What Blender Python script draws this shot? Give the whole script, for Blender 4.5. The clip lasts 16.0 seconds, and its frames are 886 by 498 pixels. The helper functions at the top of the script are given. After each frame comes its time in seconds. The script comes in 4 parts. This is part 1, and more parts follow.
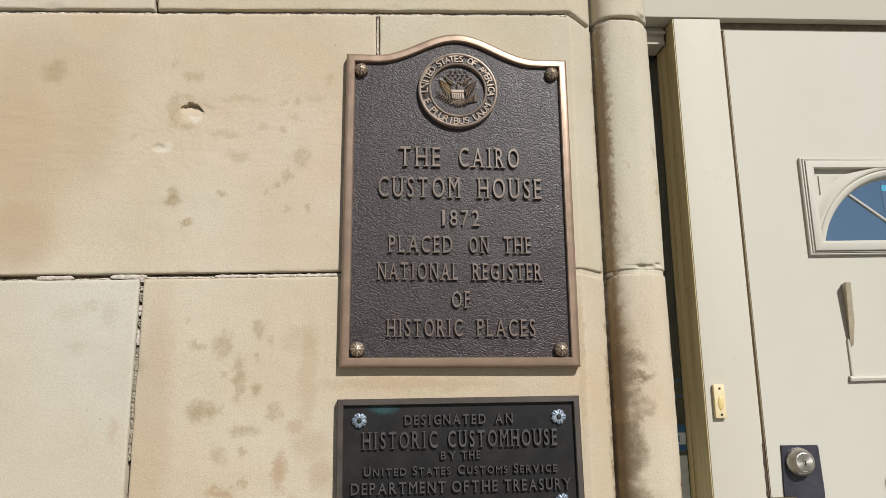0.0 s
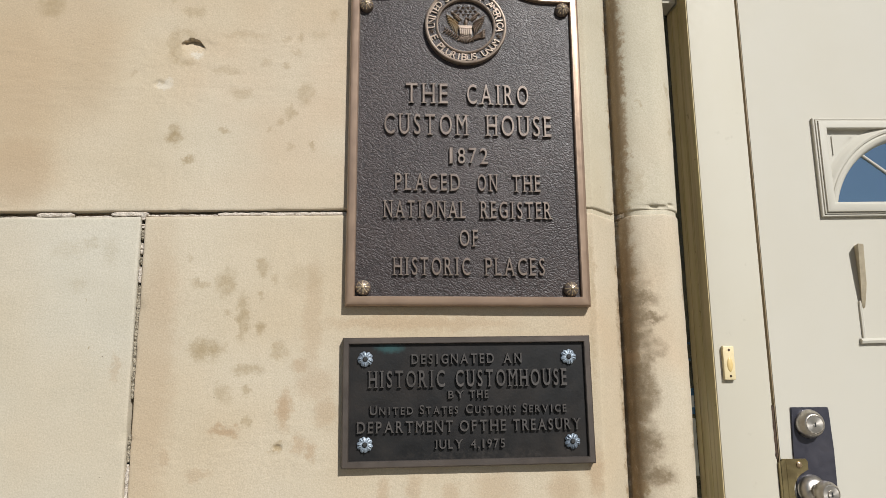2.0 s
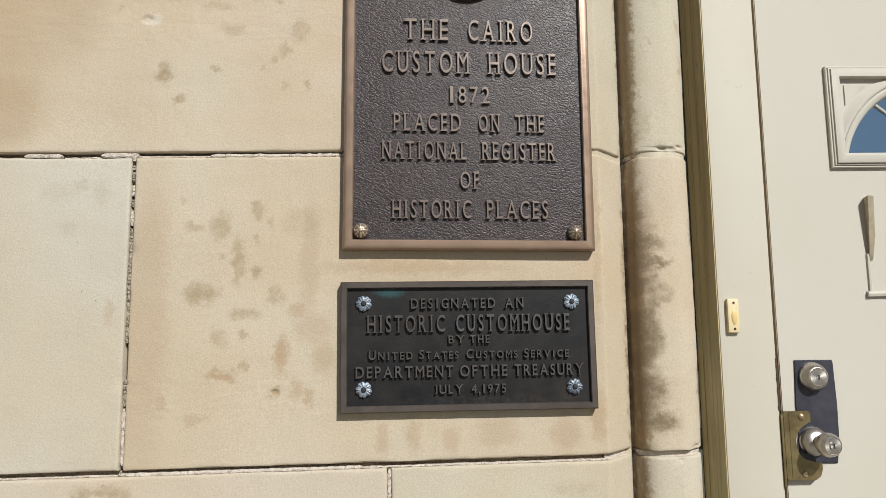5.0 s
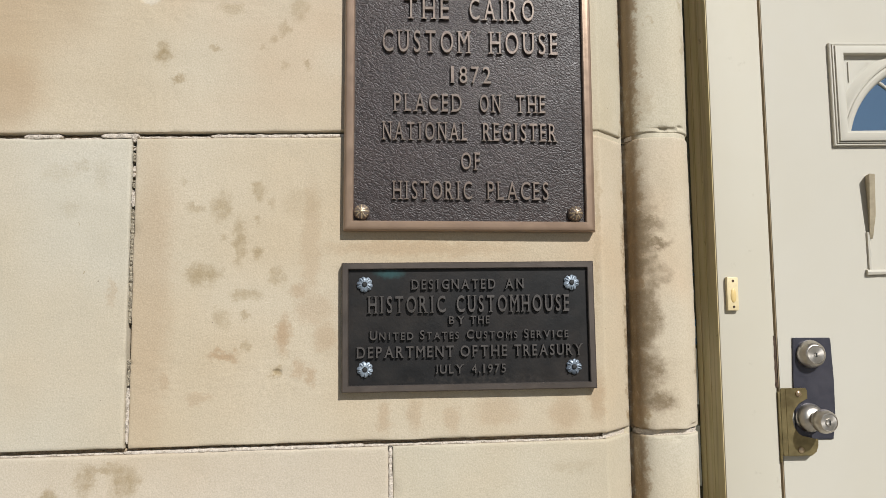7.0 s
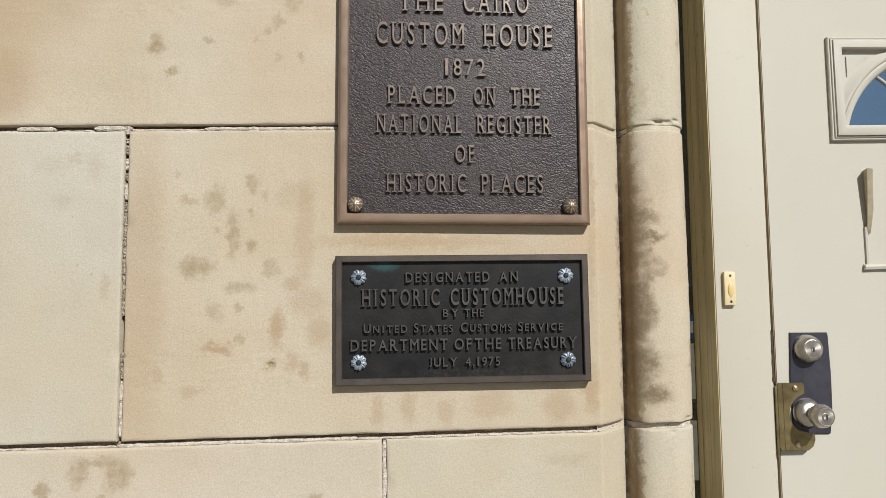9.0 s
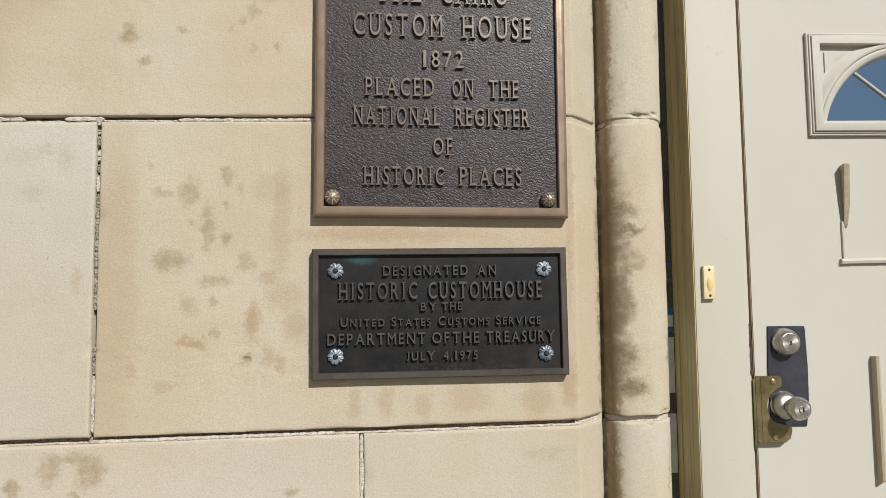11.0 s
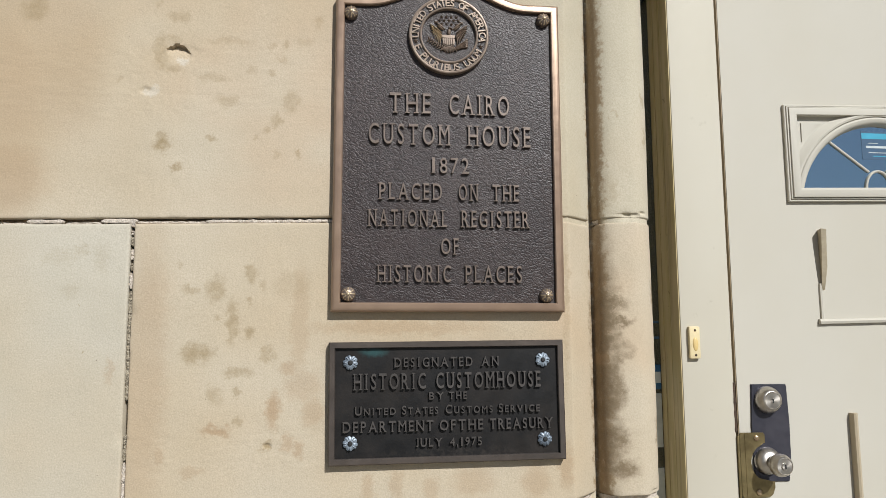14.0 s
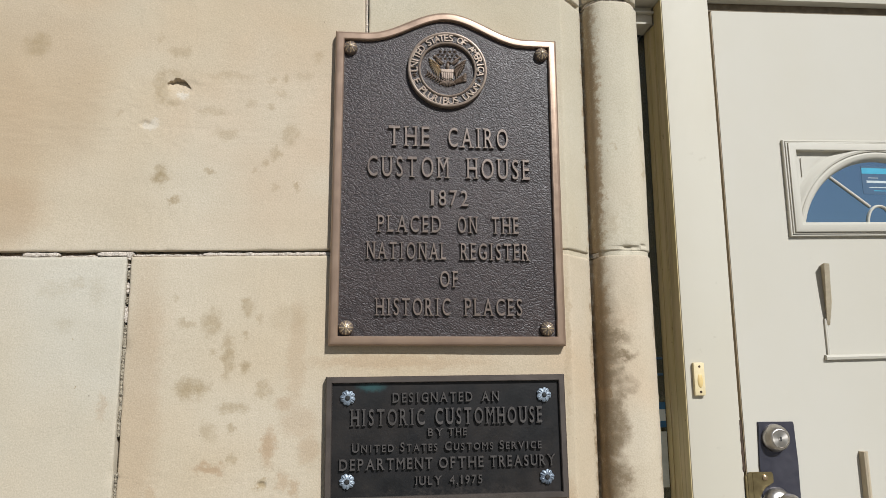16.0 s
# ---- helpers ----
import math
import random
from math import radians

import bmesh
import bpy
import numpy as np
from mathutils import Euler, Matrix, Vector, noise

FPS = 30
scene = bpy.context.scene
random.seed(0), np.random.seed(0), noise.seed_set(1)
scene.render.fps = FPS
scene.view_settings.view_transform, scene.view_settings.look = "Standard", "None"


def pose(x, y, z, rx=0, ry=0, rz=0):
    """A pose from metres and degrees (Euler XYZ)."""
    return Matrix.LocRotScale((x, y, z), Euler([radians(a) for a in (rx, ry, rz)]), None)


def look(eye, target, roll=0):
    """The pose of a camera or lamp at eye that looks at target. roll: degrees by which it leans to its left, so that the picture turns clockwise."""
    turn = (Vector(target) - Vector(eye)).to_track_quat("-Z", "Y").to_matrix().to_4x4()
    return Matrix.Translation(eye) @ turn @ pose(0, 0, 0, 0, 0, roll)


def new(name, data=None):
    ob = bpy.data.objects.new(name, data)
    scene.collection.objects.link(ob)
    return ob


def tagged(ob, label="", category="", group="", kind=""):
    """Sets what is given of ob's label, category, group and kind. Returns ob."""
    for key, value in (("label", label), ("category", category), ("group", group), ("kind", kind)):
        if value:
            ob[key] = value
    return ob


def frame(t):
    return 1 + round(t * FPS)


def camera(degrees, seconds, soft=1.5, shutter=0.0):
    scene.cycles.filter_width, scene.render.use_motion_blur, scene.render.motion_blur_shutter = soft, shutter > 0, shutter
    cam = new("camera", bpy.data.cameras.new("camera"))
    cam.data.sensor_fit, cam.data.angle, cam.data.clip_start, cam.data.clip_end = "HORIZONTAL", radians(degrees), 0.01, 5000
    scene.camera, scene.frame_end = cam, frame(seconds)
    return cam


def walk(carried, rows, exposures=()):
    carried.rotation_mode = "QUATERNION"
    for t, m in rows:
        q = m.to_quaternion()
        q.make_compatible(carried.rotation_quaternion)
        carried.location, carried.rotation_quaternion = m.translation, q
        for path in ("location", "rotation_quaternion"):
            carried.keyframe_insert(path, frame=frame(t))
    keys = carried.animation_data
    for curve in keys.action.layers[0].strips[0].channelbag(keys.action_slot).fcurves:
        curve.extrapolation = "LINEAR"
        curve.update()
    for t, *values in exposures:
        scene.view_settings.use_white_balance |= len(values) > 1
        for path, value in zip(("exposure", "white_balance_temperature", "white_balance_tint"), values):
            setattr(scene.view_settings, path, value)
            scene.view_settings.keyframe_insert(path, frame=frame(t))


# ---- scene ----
cam = camera(65.4, 16.0, soft=0.65)
PATH = [
    (0, (-0.086, -0.854, 1.538), (0.068, 1.094, 1.961), -0.4),
    (0.5, (-0.087, -0.851, 1.532), (0.063, 1.098, 1.953), -0.4),
    (1, (-0.091, -0.844, 1.516), (0.055, 1.106, 1.936), -0.3),
    (1.5, (-0.09, -0.832, 1.492), (0.052, 1.122, 1.893), -0.3),
    (2, (-0.087, -0.824, 1.486), (0.053, 1.135, 1.866), -0.3),
    (2.5, (-0.084, -0.813, 1.48), (0.054, 1.149, 1.842), -0.3),
    (3, (-0.081, -0.802, 1.477), (0.053, 1.164, 1.817), -0.3),
    (3.5, (-0.083, -0.801, 1.474), (0.05, 1.168, 1.796), -0.2),
    (4, (-0.083, -0.8, 1.466), (0.049, 1.172, 1.772), -0.3),
    (6.5, (-0.079, -0.798, 1.474), (0.051, 1.186, 1.689), -0.2),
    (7, (-0.082, -0.802, 1.475), (0.048, 1.184, 1.673), -0.2),
    (7.5, (-0.084, -0.803, 1.474), (0.044, 1.184, 1.661), -0.2),
    (8, (-0.083, -0.801, 1.473), (0.046, 1.186, 1.66), -0.2),
    (8.5, (-0.078, -0.8, 1.472), (0.051, 1.186, 1.66), -0.2),
    (9, (-0.075, -0.8, 1.471), (0.055, 1.187, 1.659), -0.2),
    (9.2, (-0.065, -0.793, 1.468), (0.048, 1.195, 1.653), -0.2),
    (11.5, (-0.07, -0.798, 1.471), (0.118, 1.186, 1.64), -0.2),
    (12, (-0.074, -0.804, 1.475), (0.115, 1.18, 1.639), -0.1),
    (12.5, (-0.079, -0.818, 1.484), (0.112, 1.165, 1.652), -0.1),
    (13, (-0.081, -0.838, 1.502), (0.122, 1.143, 1.683), -0.1),
    (13.5, (-0.091, -0.863, 1.532), (0.119, 1.115, 1.741), -0.1),
    (14, (-0.098, -0.869, 1.547), (0.113, 1.105, 1.793), -0.1),
    (14.5, (-0.099, -0.865, 1.55), (0.108, 1.104, 1.832), -0.1),
    (15, (-0.094, -0.858, 1.549), (0.113, 1.109, 1.842), -0.1),
    (15.5, (-0.095, -0.856, 1.546), (0.112, 1.107, 1.864), -0.1),
    (16, (-0.093, -0.86, 1.541), (0.11, 1.097, 1.897), -0.2),
]
walk(cam, [(t, look(eye, target, roll)) for t, eye, target, roll in PATH],
     [(0, 0.0, 6500, 10), (9, -0.01, 6500, 10), (12, -0.025, 6480, 10), (16, -0.01, 6280, 10)])

# ---- world, sun ----
SUN = Vector((0.45, -1.0, 0.90)).normalized()
world = bpy.data.worlds.new("sky")
scene.world = world
world.use_nodes = True
wt = world.node_tree
sky = wt.nodes.new("ShaderNodeTexSky")
sky.sky_type, sky.sun_disc = "NISHITA", False
sky.sun_elevation, sky.sun_rotation = math.asin(SUN.z), math.atan2(SUN.x, SUN.y)
wt.links.new(sky.outputs[0], wt.nodes["Background"].inputs[0])
wt.nodes["Background"].inputs[1].default_value = 0.055
lamp = bpy.data.lights.new("sun", "SUN")
lamp.energy, lamp.angle, lamp.color = 5.1, radians(0.5), (1.0, 0.998, 0.970)
new("sun", lamp).matrix_world = look(SUN * 20, (0, 0, 0))
scene.view_settings.exposure = 0.0


# ---- materials ----
class Nodes:
    """A small wrapper that makes a node material."""

    def __init__(self, name):
        self.mat = bpy.data.materials.new(name)
        self.mat.use_nodes = True
        self.tree = self.mat.node_tree
        self.bsdf = self.tree.nodes["Principled BSDF"]
        self.pos = self.add("TexCoord").outputs["Object"]

    def add(self, kind):
        return self.tree.nodes.new("ShaderNode" + kind)

    def put(self, socket, value):
        if isinstance(value, bpy.types.NodeSocket):
            self.tree.links.new(value, socket)
        elif isinstance(value, tuple) and len(value) == 3 and socket.type == "RGBA":
            socket.default_value = (*value, 1)
        else:
            socket.default_value = value

    def math(self, op, a, b=0.0, clamp=False):
        node = self.add("Math")
        node.operation, node.use_clamp = op, clamp
        self.put(node.inputs[0], a), self.put(node.inputs[1], b)
        return node.outputs[0]

    def vec(self, op, a, b=(0, 0, 0)):
        node = self.add("VectorMath")
        node.operation = op
        self.put(node.inputs[0], a), self.put(node.inputs[1], b)
        return node.outputs["Value" if op in ("LENGTH", "DOT_PRODUCT") else "Vector"]

    def scaled(self, vector, k):
        node = self.add("VectorMath")
        node.operation = "SCALE"
        self.put(node.inputs[0], vector)
        node.inputs["Scale"].default_value = k
        return node.outputs[0]

    def noise(self, scale, detail=3.0, rough=0.55, vector=None, out=0):
        node = self.add("TexNoise")
        self.put(node.inputs["Vector"], vector or self.pos)
        node.inputs["Scale"].default_value, node.inputs["Detail"].default_value, node.inputs["Roughness"].default_value = scale, detail, rough
        return node.outputs[out]

    def voronoi(self, scale, feature="F1", vector=None, out=0):
        node = self.add("TexVoronoi")
        node.feature = feature
        self.put(node.inputs["Vector"], vector or self.pos)
        node.inputs["Scale"].default_value = scale
        return node.outputs[out]

    def ramp(self, x, a, b, lo=0.0, hi=1.0):
        node = self.add("MapRange")
        node.interpolation_type = "SMOOTHSTEP"
        self.put(node.inputs[0], x)
        for i, v in enumerate((a, b, lo, hi)):
            node.inputs[i + 1].default_value = v
        return node.outputs[0]

    def mix(self, f, a, b, blend="MIX"):
        node = self.add("Mix")
        node.data_type, node.blend_type = "RGBA", blend
        self.put(node.inputs[0], f), self.put(node.inputs[6], a), self.put(node.inputs[7], b)
        return node.outputs[2]

    def bump(self, height, distance, strength=1.0, normal=None):
        node = self.add("Bump")
        self.put(node.inputs["Height"], height)
        node.inputs["Distance"].default_value, node.inputs["Strength"].default_value = distance, strength
        if normal:
            self.put(node.inputs["Normal"], normal)
        return node.outputs[0]

    def done(self, color=None, rough=None, metal=None, normal=None, specular=None):
        for key, value in (("Base Color", color), ("Roughness", rough), ("Metallic", metal), ("Normal", normal), ("Specular IOR Level", specular)):
            if value is not None:
                self.put(self.bsdf.inputs[key], value)
        return self.mat


def stone_material(name, tint=(0.505, 0.440, 0.342), spots=(), rust=(), pale=(), patchy=(), groove=(), grain=1.0, ruddy=0.35):
    """Buff sandstone. spots: grey-brown stains and some painted shade by the column, rust: warm ones, groove: stain and
    shade in one, as x, z, half width, half height, strength.
    """
    n = Nodes(name)
    big = n.noise(2.3, 3, 0.6)
    mid = n.noise(11, 4, 0.6)
    fine = n.noise(520, 3, 0.7)
    color = n.mix(n.ramp(big, 0.38, 0.66), tint, (tint[0] * 0.94, tint[1] * 0.86, tint[2] * 0.76))
    color = n.mix(n.math("MULTIPLY", n.ramp(n.noise(3.1, 3, 0.6, n.vec("ADD", n.pos, (7, 3, 1))), 0.5, 0.72), ruddy), color, (0.50, 0.31, 0.18))
    color = n.mix(n.ramp(mid, 0.35, 0.75, 0.0, 0.30), color, (tint[0] * 0.80, tint[1] * 0.78, tint[2] * 0.72))
    wob = n.vec("ADD", n.scaled(n.vec("SUBTRACT", n.noise(70, 3, 0.65, out=1), (0.5, 0.5, 0.5)), 0.024),
                n.scaled(n.vec("SUBTRACT", n.noise(300, 3, 0.65, out=1), (0.5, 0.5, 0.5)), 0.009))
    at = n.vec("MULTIPLY", n.vec("ADD", n.pos, wob), (1, 0, 1))

    def stain(places):
        total = None
        for x, z, rx, rz, s in places:
            d = n.vec("LENGTH", n.vec("MULTIPLY", n.vec("SUBTRACT", at, (x, 0, z)), (1 / rx, 0, 1 / rz)))
            v = n.ramp(d, 0.40, 1.28, min(1.0, s * 1.25), 0.0)
            total = v if total is None else n.math("MAXIMUM", total, v)
        return n.math("MULTIPLY", total, n.ramp(fine, 0.25, 0.7, 0.75, 1.1))

    if rust:
        color = n.mix(n.math("MULTIPLY", stain(rust), 1.0, True), color, (0.33, 0.215, 0.12))
    if pale:
        color = n.mix(n.math("MULTIPLY", stain(pale), 0.9, True), color, (0.60, 0.56, 0.49))
    if spots:
        broken = n.ramp(n.noise(85, 4, 0.7), 0.36, 0.60, 0.55, 1.0)
        color = n.mix(n.math("MULTIPLY", stain(spots), n.math("MULTIPLY", broken, 0.88), True), color, (0.235, 0.165, 0.072))
    # Band on the column's flank: brown stain and shade mixed into one colour.
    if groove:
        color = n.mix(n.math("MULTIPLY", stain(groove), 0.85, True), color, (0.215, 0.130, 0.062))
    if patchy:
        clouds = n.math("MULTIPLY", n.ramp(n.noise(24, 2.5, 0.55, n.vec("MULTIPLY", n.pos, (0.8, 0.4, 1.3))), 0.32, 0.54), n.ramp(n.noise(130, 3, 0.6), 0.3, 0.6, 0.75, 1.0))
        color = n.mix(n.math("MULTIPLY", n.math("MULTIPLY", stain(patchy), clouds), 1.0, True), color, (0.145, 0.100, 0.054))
    color = n.mix(n.ramp(fine, 0.32, 0.72, 0.0, 0.42), color, (tint[0] * 0.62, tint[1] * 0.60, tint[2] * 0.54))
    pits = n.ramp(n.voronoi(38), 0.018, 0.04, 0.65, 0.0)
    color = n.mix(n.math("MULTIPLY", pits, n.ramp(n.noise(9, 1), 0.52, 0.6)), color, (0.10, 0.08, 0.06))
    soft = n.bump(mid, 0.004, 0.25)
    sand = n.bump(n.noise(430, 3, 0.65), 0.0008 * grain, 0.42, soft)
    return n.done(color, n.ramp(fine, 0.2, 0.8, 0.78, 0.95), 0.0, n.bump(n.noise(150, 2, 0.5), 0.0007 * grain, 0.30, sand), 0.25)


A1 = [(-0.517, 1.952, 0.017, 0.017, 0.50), (-0.368, 1.970, 0.006, 0.006, 0.30), (-0.342, 1.951, 0.016, 0.009, 0.35), (-0.3640, 1.909, 0.010, 0.018, 0.42), (-0.3610, 1.892, 0.011, 0.012, 0.50), (-0.3480, 1.880, 0.012, 0.007, 0.36), (-0.3490, 1.921, 0.012, 0.006, 0.30),
      (-0.277, 1.920, 0.031, 0.007, 0.25), (-0.299, 1.872, 0.023, 0.007, 0.30), (-0.281, 1.841, 0.017, 0.009, 0.35), (-0.356, 1.785, 0.012, 0.013, 0.75),
      (-0.340, 1.754, 0.008, 0.006, 0.75), (-0.296, 1.792, 0.007, 0.004, 0.50), (-0.414, 1.865, 0.005, 0.005, 0.30)]
A2 = [(-0.250, 1.885, 0.007, 0.007, 0.25), (-0.226, 1.917, 0.006, 0.007, 0.35), (-0.209, 1.918, 0.006, 0.007, 0.40), (-0.224, 1.881, 0.006, 0.006, 0.35),
      (-0.214, 1.899, 0.010, 0.006, 0.30), (-0.200, 1.843, 0.011, 0.016, 0.40), (-0.217, 1.818, 0.008, 0.008, 0.45), (-0.229, 1.807, 0.006, 0.007, 0.40),
      (-0.191, 1.775, 0.006, 0.007, 0.60), (-0.216, 1.772, 0.007, 0.005, 0.30), (-0.167, 1.952, 0.008, 0.011, 0.35), (-0.242, 1.792, 0.005, 0.004, 0.35),
      (-0.183, 1.923, 0.012, 0.007, 0.20)]
B1 = [(-0.329, 1.630, 0.005, 0.006, 0.30), (-0.313, 1.602, 0.011, 0.006, 0.40), (-0.284, 1.603, 0.013, 0.017, 0.50), (-0.243, 1.621, 0.008, 0.011, 0.55),
      (-0.228, 1.607, 0.006, 0.006, 0.30), (-0.194, 1.607, 0.026, 0.018, 0.22), (-0.243, 1.589, 0.005, 0.005, 0.50), (-0.264, 1.563, 0.008, 0.030, 0.55),
      (-0.282, 1.568, 0.004, 0.005, 0.50), (-0.244, 1.548, 0.008, 0.009, 0.65), (-0.303, 1.525, 0.020, 0.014, 0.65), (-0.221, 1.522, 0.011, 0.012, 0.50),
      (-0.255, 1.502, 0.021, 0.007, 0.50), (-0.282, 1.476, 0.011, 0.013, 0.35), (-0.256, 1.478, 0.006, 0.007, 0.50), (-0.220, 1.414, 0.008, 0.007, 0.75),
      (-0.254, 1.442, 0.007, 0.007, 0.60)]
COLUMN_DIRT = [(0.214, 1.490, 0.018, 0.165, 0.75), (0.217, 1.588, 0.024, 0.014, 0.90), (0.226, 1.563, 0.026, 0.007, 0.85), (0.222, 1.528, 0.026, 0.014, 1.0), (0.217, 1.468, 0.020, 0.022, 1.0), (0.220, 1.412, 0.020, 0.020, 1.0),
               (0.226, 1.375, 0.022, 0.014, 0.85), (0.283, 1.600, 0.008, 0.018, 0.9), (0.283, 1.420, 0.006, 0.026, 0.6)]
# Partly stain, partly the flank's shade painted on.
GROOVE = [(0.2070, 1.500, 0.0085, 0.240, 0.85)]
B2 = [(-0.194, 1.506, 0.013, 0.009, 0.40), (-0.212, 1.458, 0.010, 0.023, 0.60), (-0.177, 1.485, 0.026, 0.022, 0.30), (-0.165, 1.453, 0.015, 0.022, 0.35),
      (-0.183, 1.559, 0.013, 0.079, 0.25), (-0.280, 1.433, 0.020, 0.007, 0.60), (-0.193, 1.418, 0.010, 0.012, 0.40), (-0.181, 1.410, 0.007, 0.013, 0.45),
      (-0.344, 1.406, 0.006, 0.010, 0.35), (-0.304, 1.386, 0.017, 0.007, 0.25), (-0.365, 1.500, 0.030, 0.200, 0.30), (-0.097, 1.362, 0.010, 0.020, 0.35),
      (-0.062, 1.366, 0.010, 0.022, 0.30), (-0.020, 1.360, 0.012, 0.018, 0.30), (0.033, 1.368, 0.030, 0.020, 0.30), (0.111, 1.365, 0.020, 0.024, 0.35),
      (0.150, 1.384, 0.010, 0.030, 0.45), (-0.060, 1.556, 0.120, 0.010, 0.35)]
C1 = [(-0.424, 1.299, 0.013, 0.019, 0.60), (-0.401, 1.309, 0.025, 0.007, 0.55), (-0.382, 1.296, 0.017, 0.021, 0.65), (-0.461, 1.279, 0.010, 0.011, 0.65),
      (-0.397, 1.270, 0.006, 0.006, 0.50), (-0.167, 1.267, 0.010, 0.007, 0.50)]
RUDDY = [(-0.530, 1.960, 0.085, 0.070, 0.24), (-0.570, 1.850, 0.100, 0.120, 0.34), (-0.540, 1.740, 0.055, 0.060, 0.42), (-0.480, 1.900, 0.060, 0.130, 0.25)]

# First pale patch is a chip; the second paints the hole's sunlit lower bowl.
stone_long = stone_material("sandstone with brown stains", spots=A1 + A2, rust=RUDDY, pale=[(-0.372, 1.851, 0.010, 0.006, 0.45), (-0.336, 1.892, 0.008, 0.007, 0.55)])
# Spots near x 0.207 deepen the stained, shade-painted flank of the column.
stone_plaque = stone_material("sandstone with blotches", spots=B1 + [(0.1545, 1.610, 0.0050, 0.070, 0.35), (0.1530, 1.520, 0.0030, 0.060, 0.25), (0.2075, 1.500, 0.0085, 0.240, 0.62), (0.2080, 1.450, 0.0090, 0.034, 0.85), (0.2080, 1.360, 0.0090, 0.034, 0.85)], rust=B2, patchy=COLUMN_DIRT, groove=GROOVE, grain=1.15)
stone_low = stone_material("sandstone low course", (0.515, 0.455, 0.372), ruddy=0.10, spots=C1, rust=[(-0.060, 1.300, 0.012, 0.060, 0.25), (0.060, 1.270, 0.060, 0.020, 0.2)])
stone_pale = stone_material("pale grey sandstone", (0.50, 0.462, 0.385), ruddy=0.10, spots=[(-0.445, 1.650, 0.014, 0.008, 0.26), (-0.468, 1.640, 0.022, 0.012, 0.18), (-0.420, 1.640, 0.010, 0.022, 0.16), (-0.455, 1.600, 0.012, 0.010, 0.16), (-0.4435, 1.583, 0.0014, 0.0014, 0.9), (-0.433, 1.530, 0.0011, 0.0011, 0.9)],
                            rust=[(-0.405, 1.505, 0.006, 0.016, 0.25)])
# Both corner blocks carry on the flank's band of stain and painted shade.
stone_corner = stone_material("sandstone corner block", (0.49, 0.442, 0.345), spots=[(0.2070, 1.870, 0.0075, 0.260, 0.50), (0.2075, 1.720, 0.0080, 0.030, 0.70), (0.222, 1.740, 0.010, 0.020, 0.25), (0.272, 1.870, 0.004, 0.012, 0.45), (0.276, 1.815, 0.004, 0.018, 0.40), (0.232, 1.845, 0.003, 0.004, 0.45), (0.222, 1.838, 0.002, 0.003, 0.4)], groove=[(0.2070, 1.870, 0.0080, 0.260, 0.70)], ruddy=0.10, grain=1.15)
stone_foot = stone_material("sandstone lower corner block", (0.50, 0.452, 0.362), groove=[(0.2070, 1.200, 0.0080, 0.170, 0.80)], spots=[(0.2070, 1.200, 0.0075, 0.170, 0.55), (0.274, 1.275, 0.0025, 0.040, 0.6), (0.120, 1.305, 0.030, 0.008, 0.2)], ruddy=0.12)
stone_plain = stone_material("sandstone plain", (0.49, 0.436, 0.338), ruddy=0.12)


def mortar_material(name, light, dark):
    n = Nodes(name)
    f = n.noise(500, 4, 0.7)
    color = n.mix(n.ramp(f, 0.38, 0.66), light, dark)
    return n.done(color, 0.95, 0.0, n.bump(f, 0.003, 0.9), 0.1)


def paint_material(name, tint=(0.475, 0.450, 0.392), rough=0.50, wear=0.4):
    n = Nodes(name)
    big, fine = n.noise(1.7, 4, 0.6), n.noise(75, 3, 0.6)
    color = n.mix(n.ramp(big, 0.35, 0.7, 0.0, 0.35), tint, (tint[0] * 0.92, tint[1] * 0.89, tint[2] * 0.82))
    scuff = n.math("MULTIPLY", n.ramp(n.noise(26, 5, 0.7), 0.63, 0.72), n.ramp(n.noise(4, 2), 0.48, 0.6))
    color = n.mix(n.math("MULTIPLY", scuff, wear), color, (0.36, 0.32, 0.26))
    stretch = n.vec("MULTIPLY", n.pos, (70, 70, 3))
    drag = n.noise(1.0, 3, 0.6, stretch)
    relief = n.bump(drag, 0.0004, 0.15, n.bump(fine, 0.0005, 0.03))
    return n.done(color, n.ramp(fine, 0.2, 0.8, rough, rough + 0.14), 0.0, relief, 0.2)


def metal_material(name, tint, worn, rough, metal=0.75, shine=0.5, relief=0.35):
    n = Nodes(name)
    big, fine = n.noise(14, 4, 0.65), n.noise(330, 3, 0.6)
    color = n.mix(n.ramp(big, 0.35, 0.7), tint, worn)
    normal = n.bump(fine, 0.0005, relief)
    return n.done(color, n.ramp(n.noise(60, 3), 0.3, 0.7, rough - 0.06, rough + 0.08), metal, normal, shine)


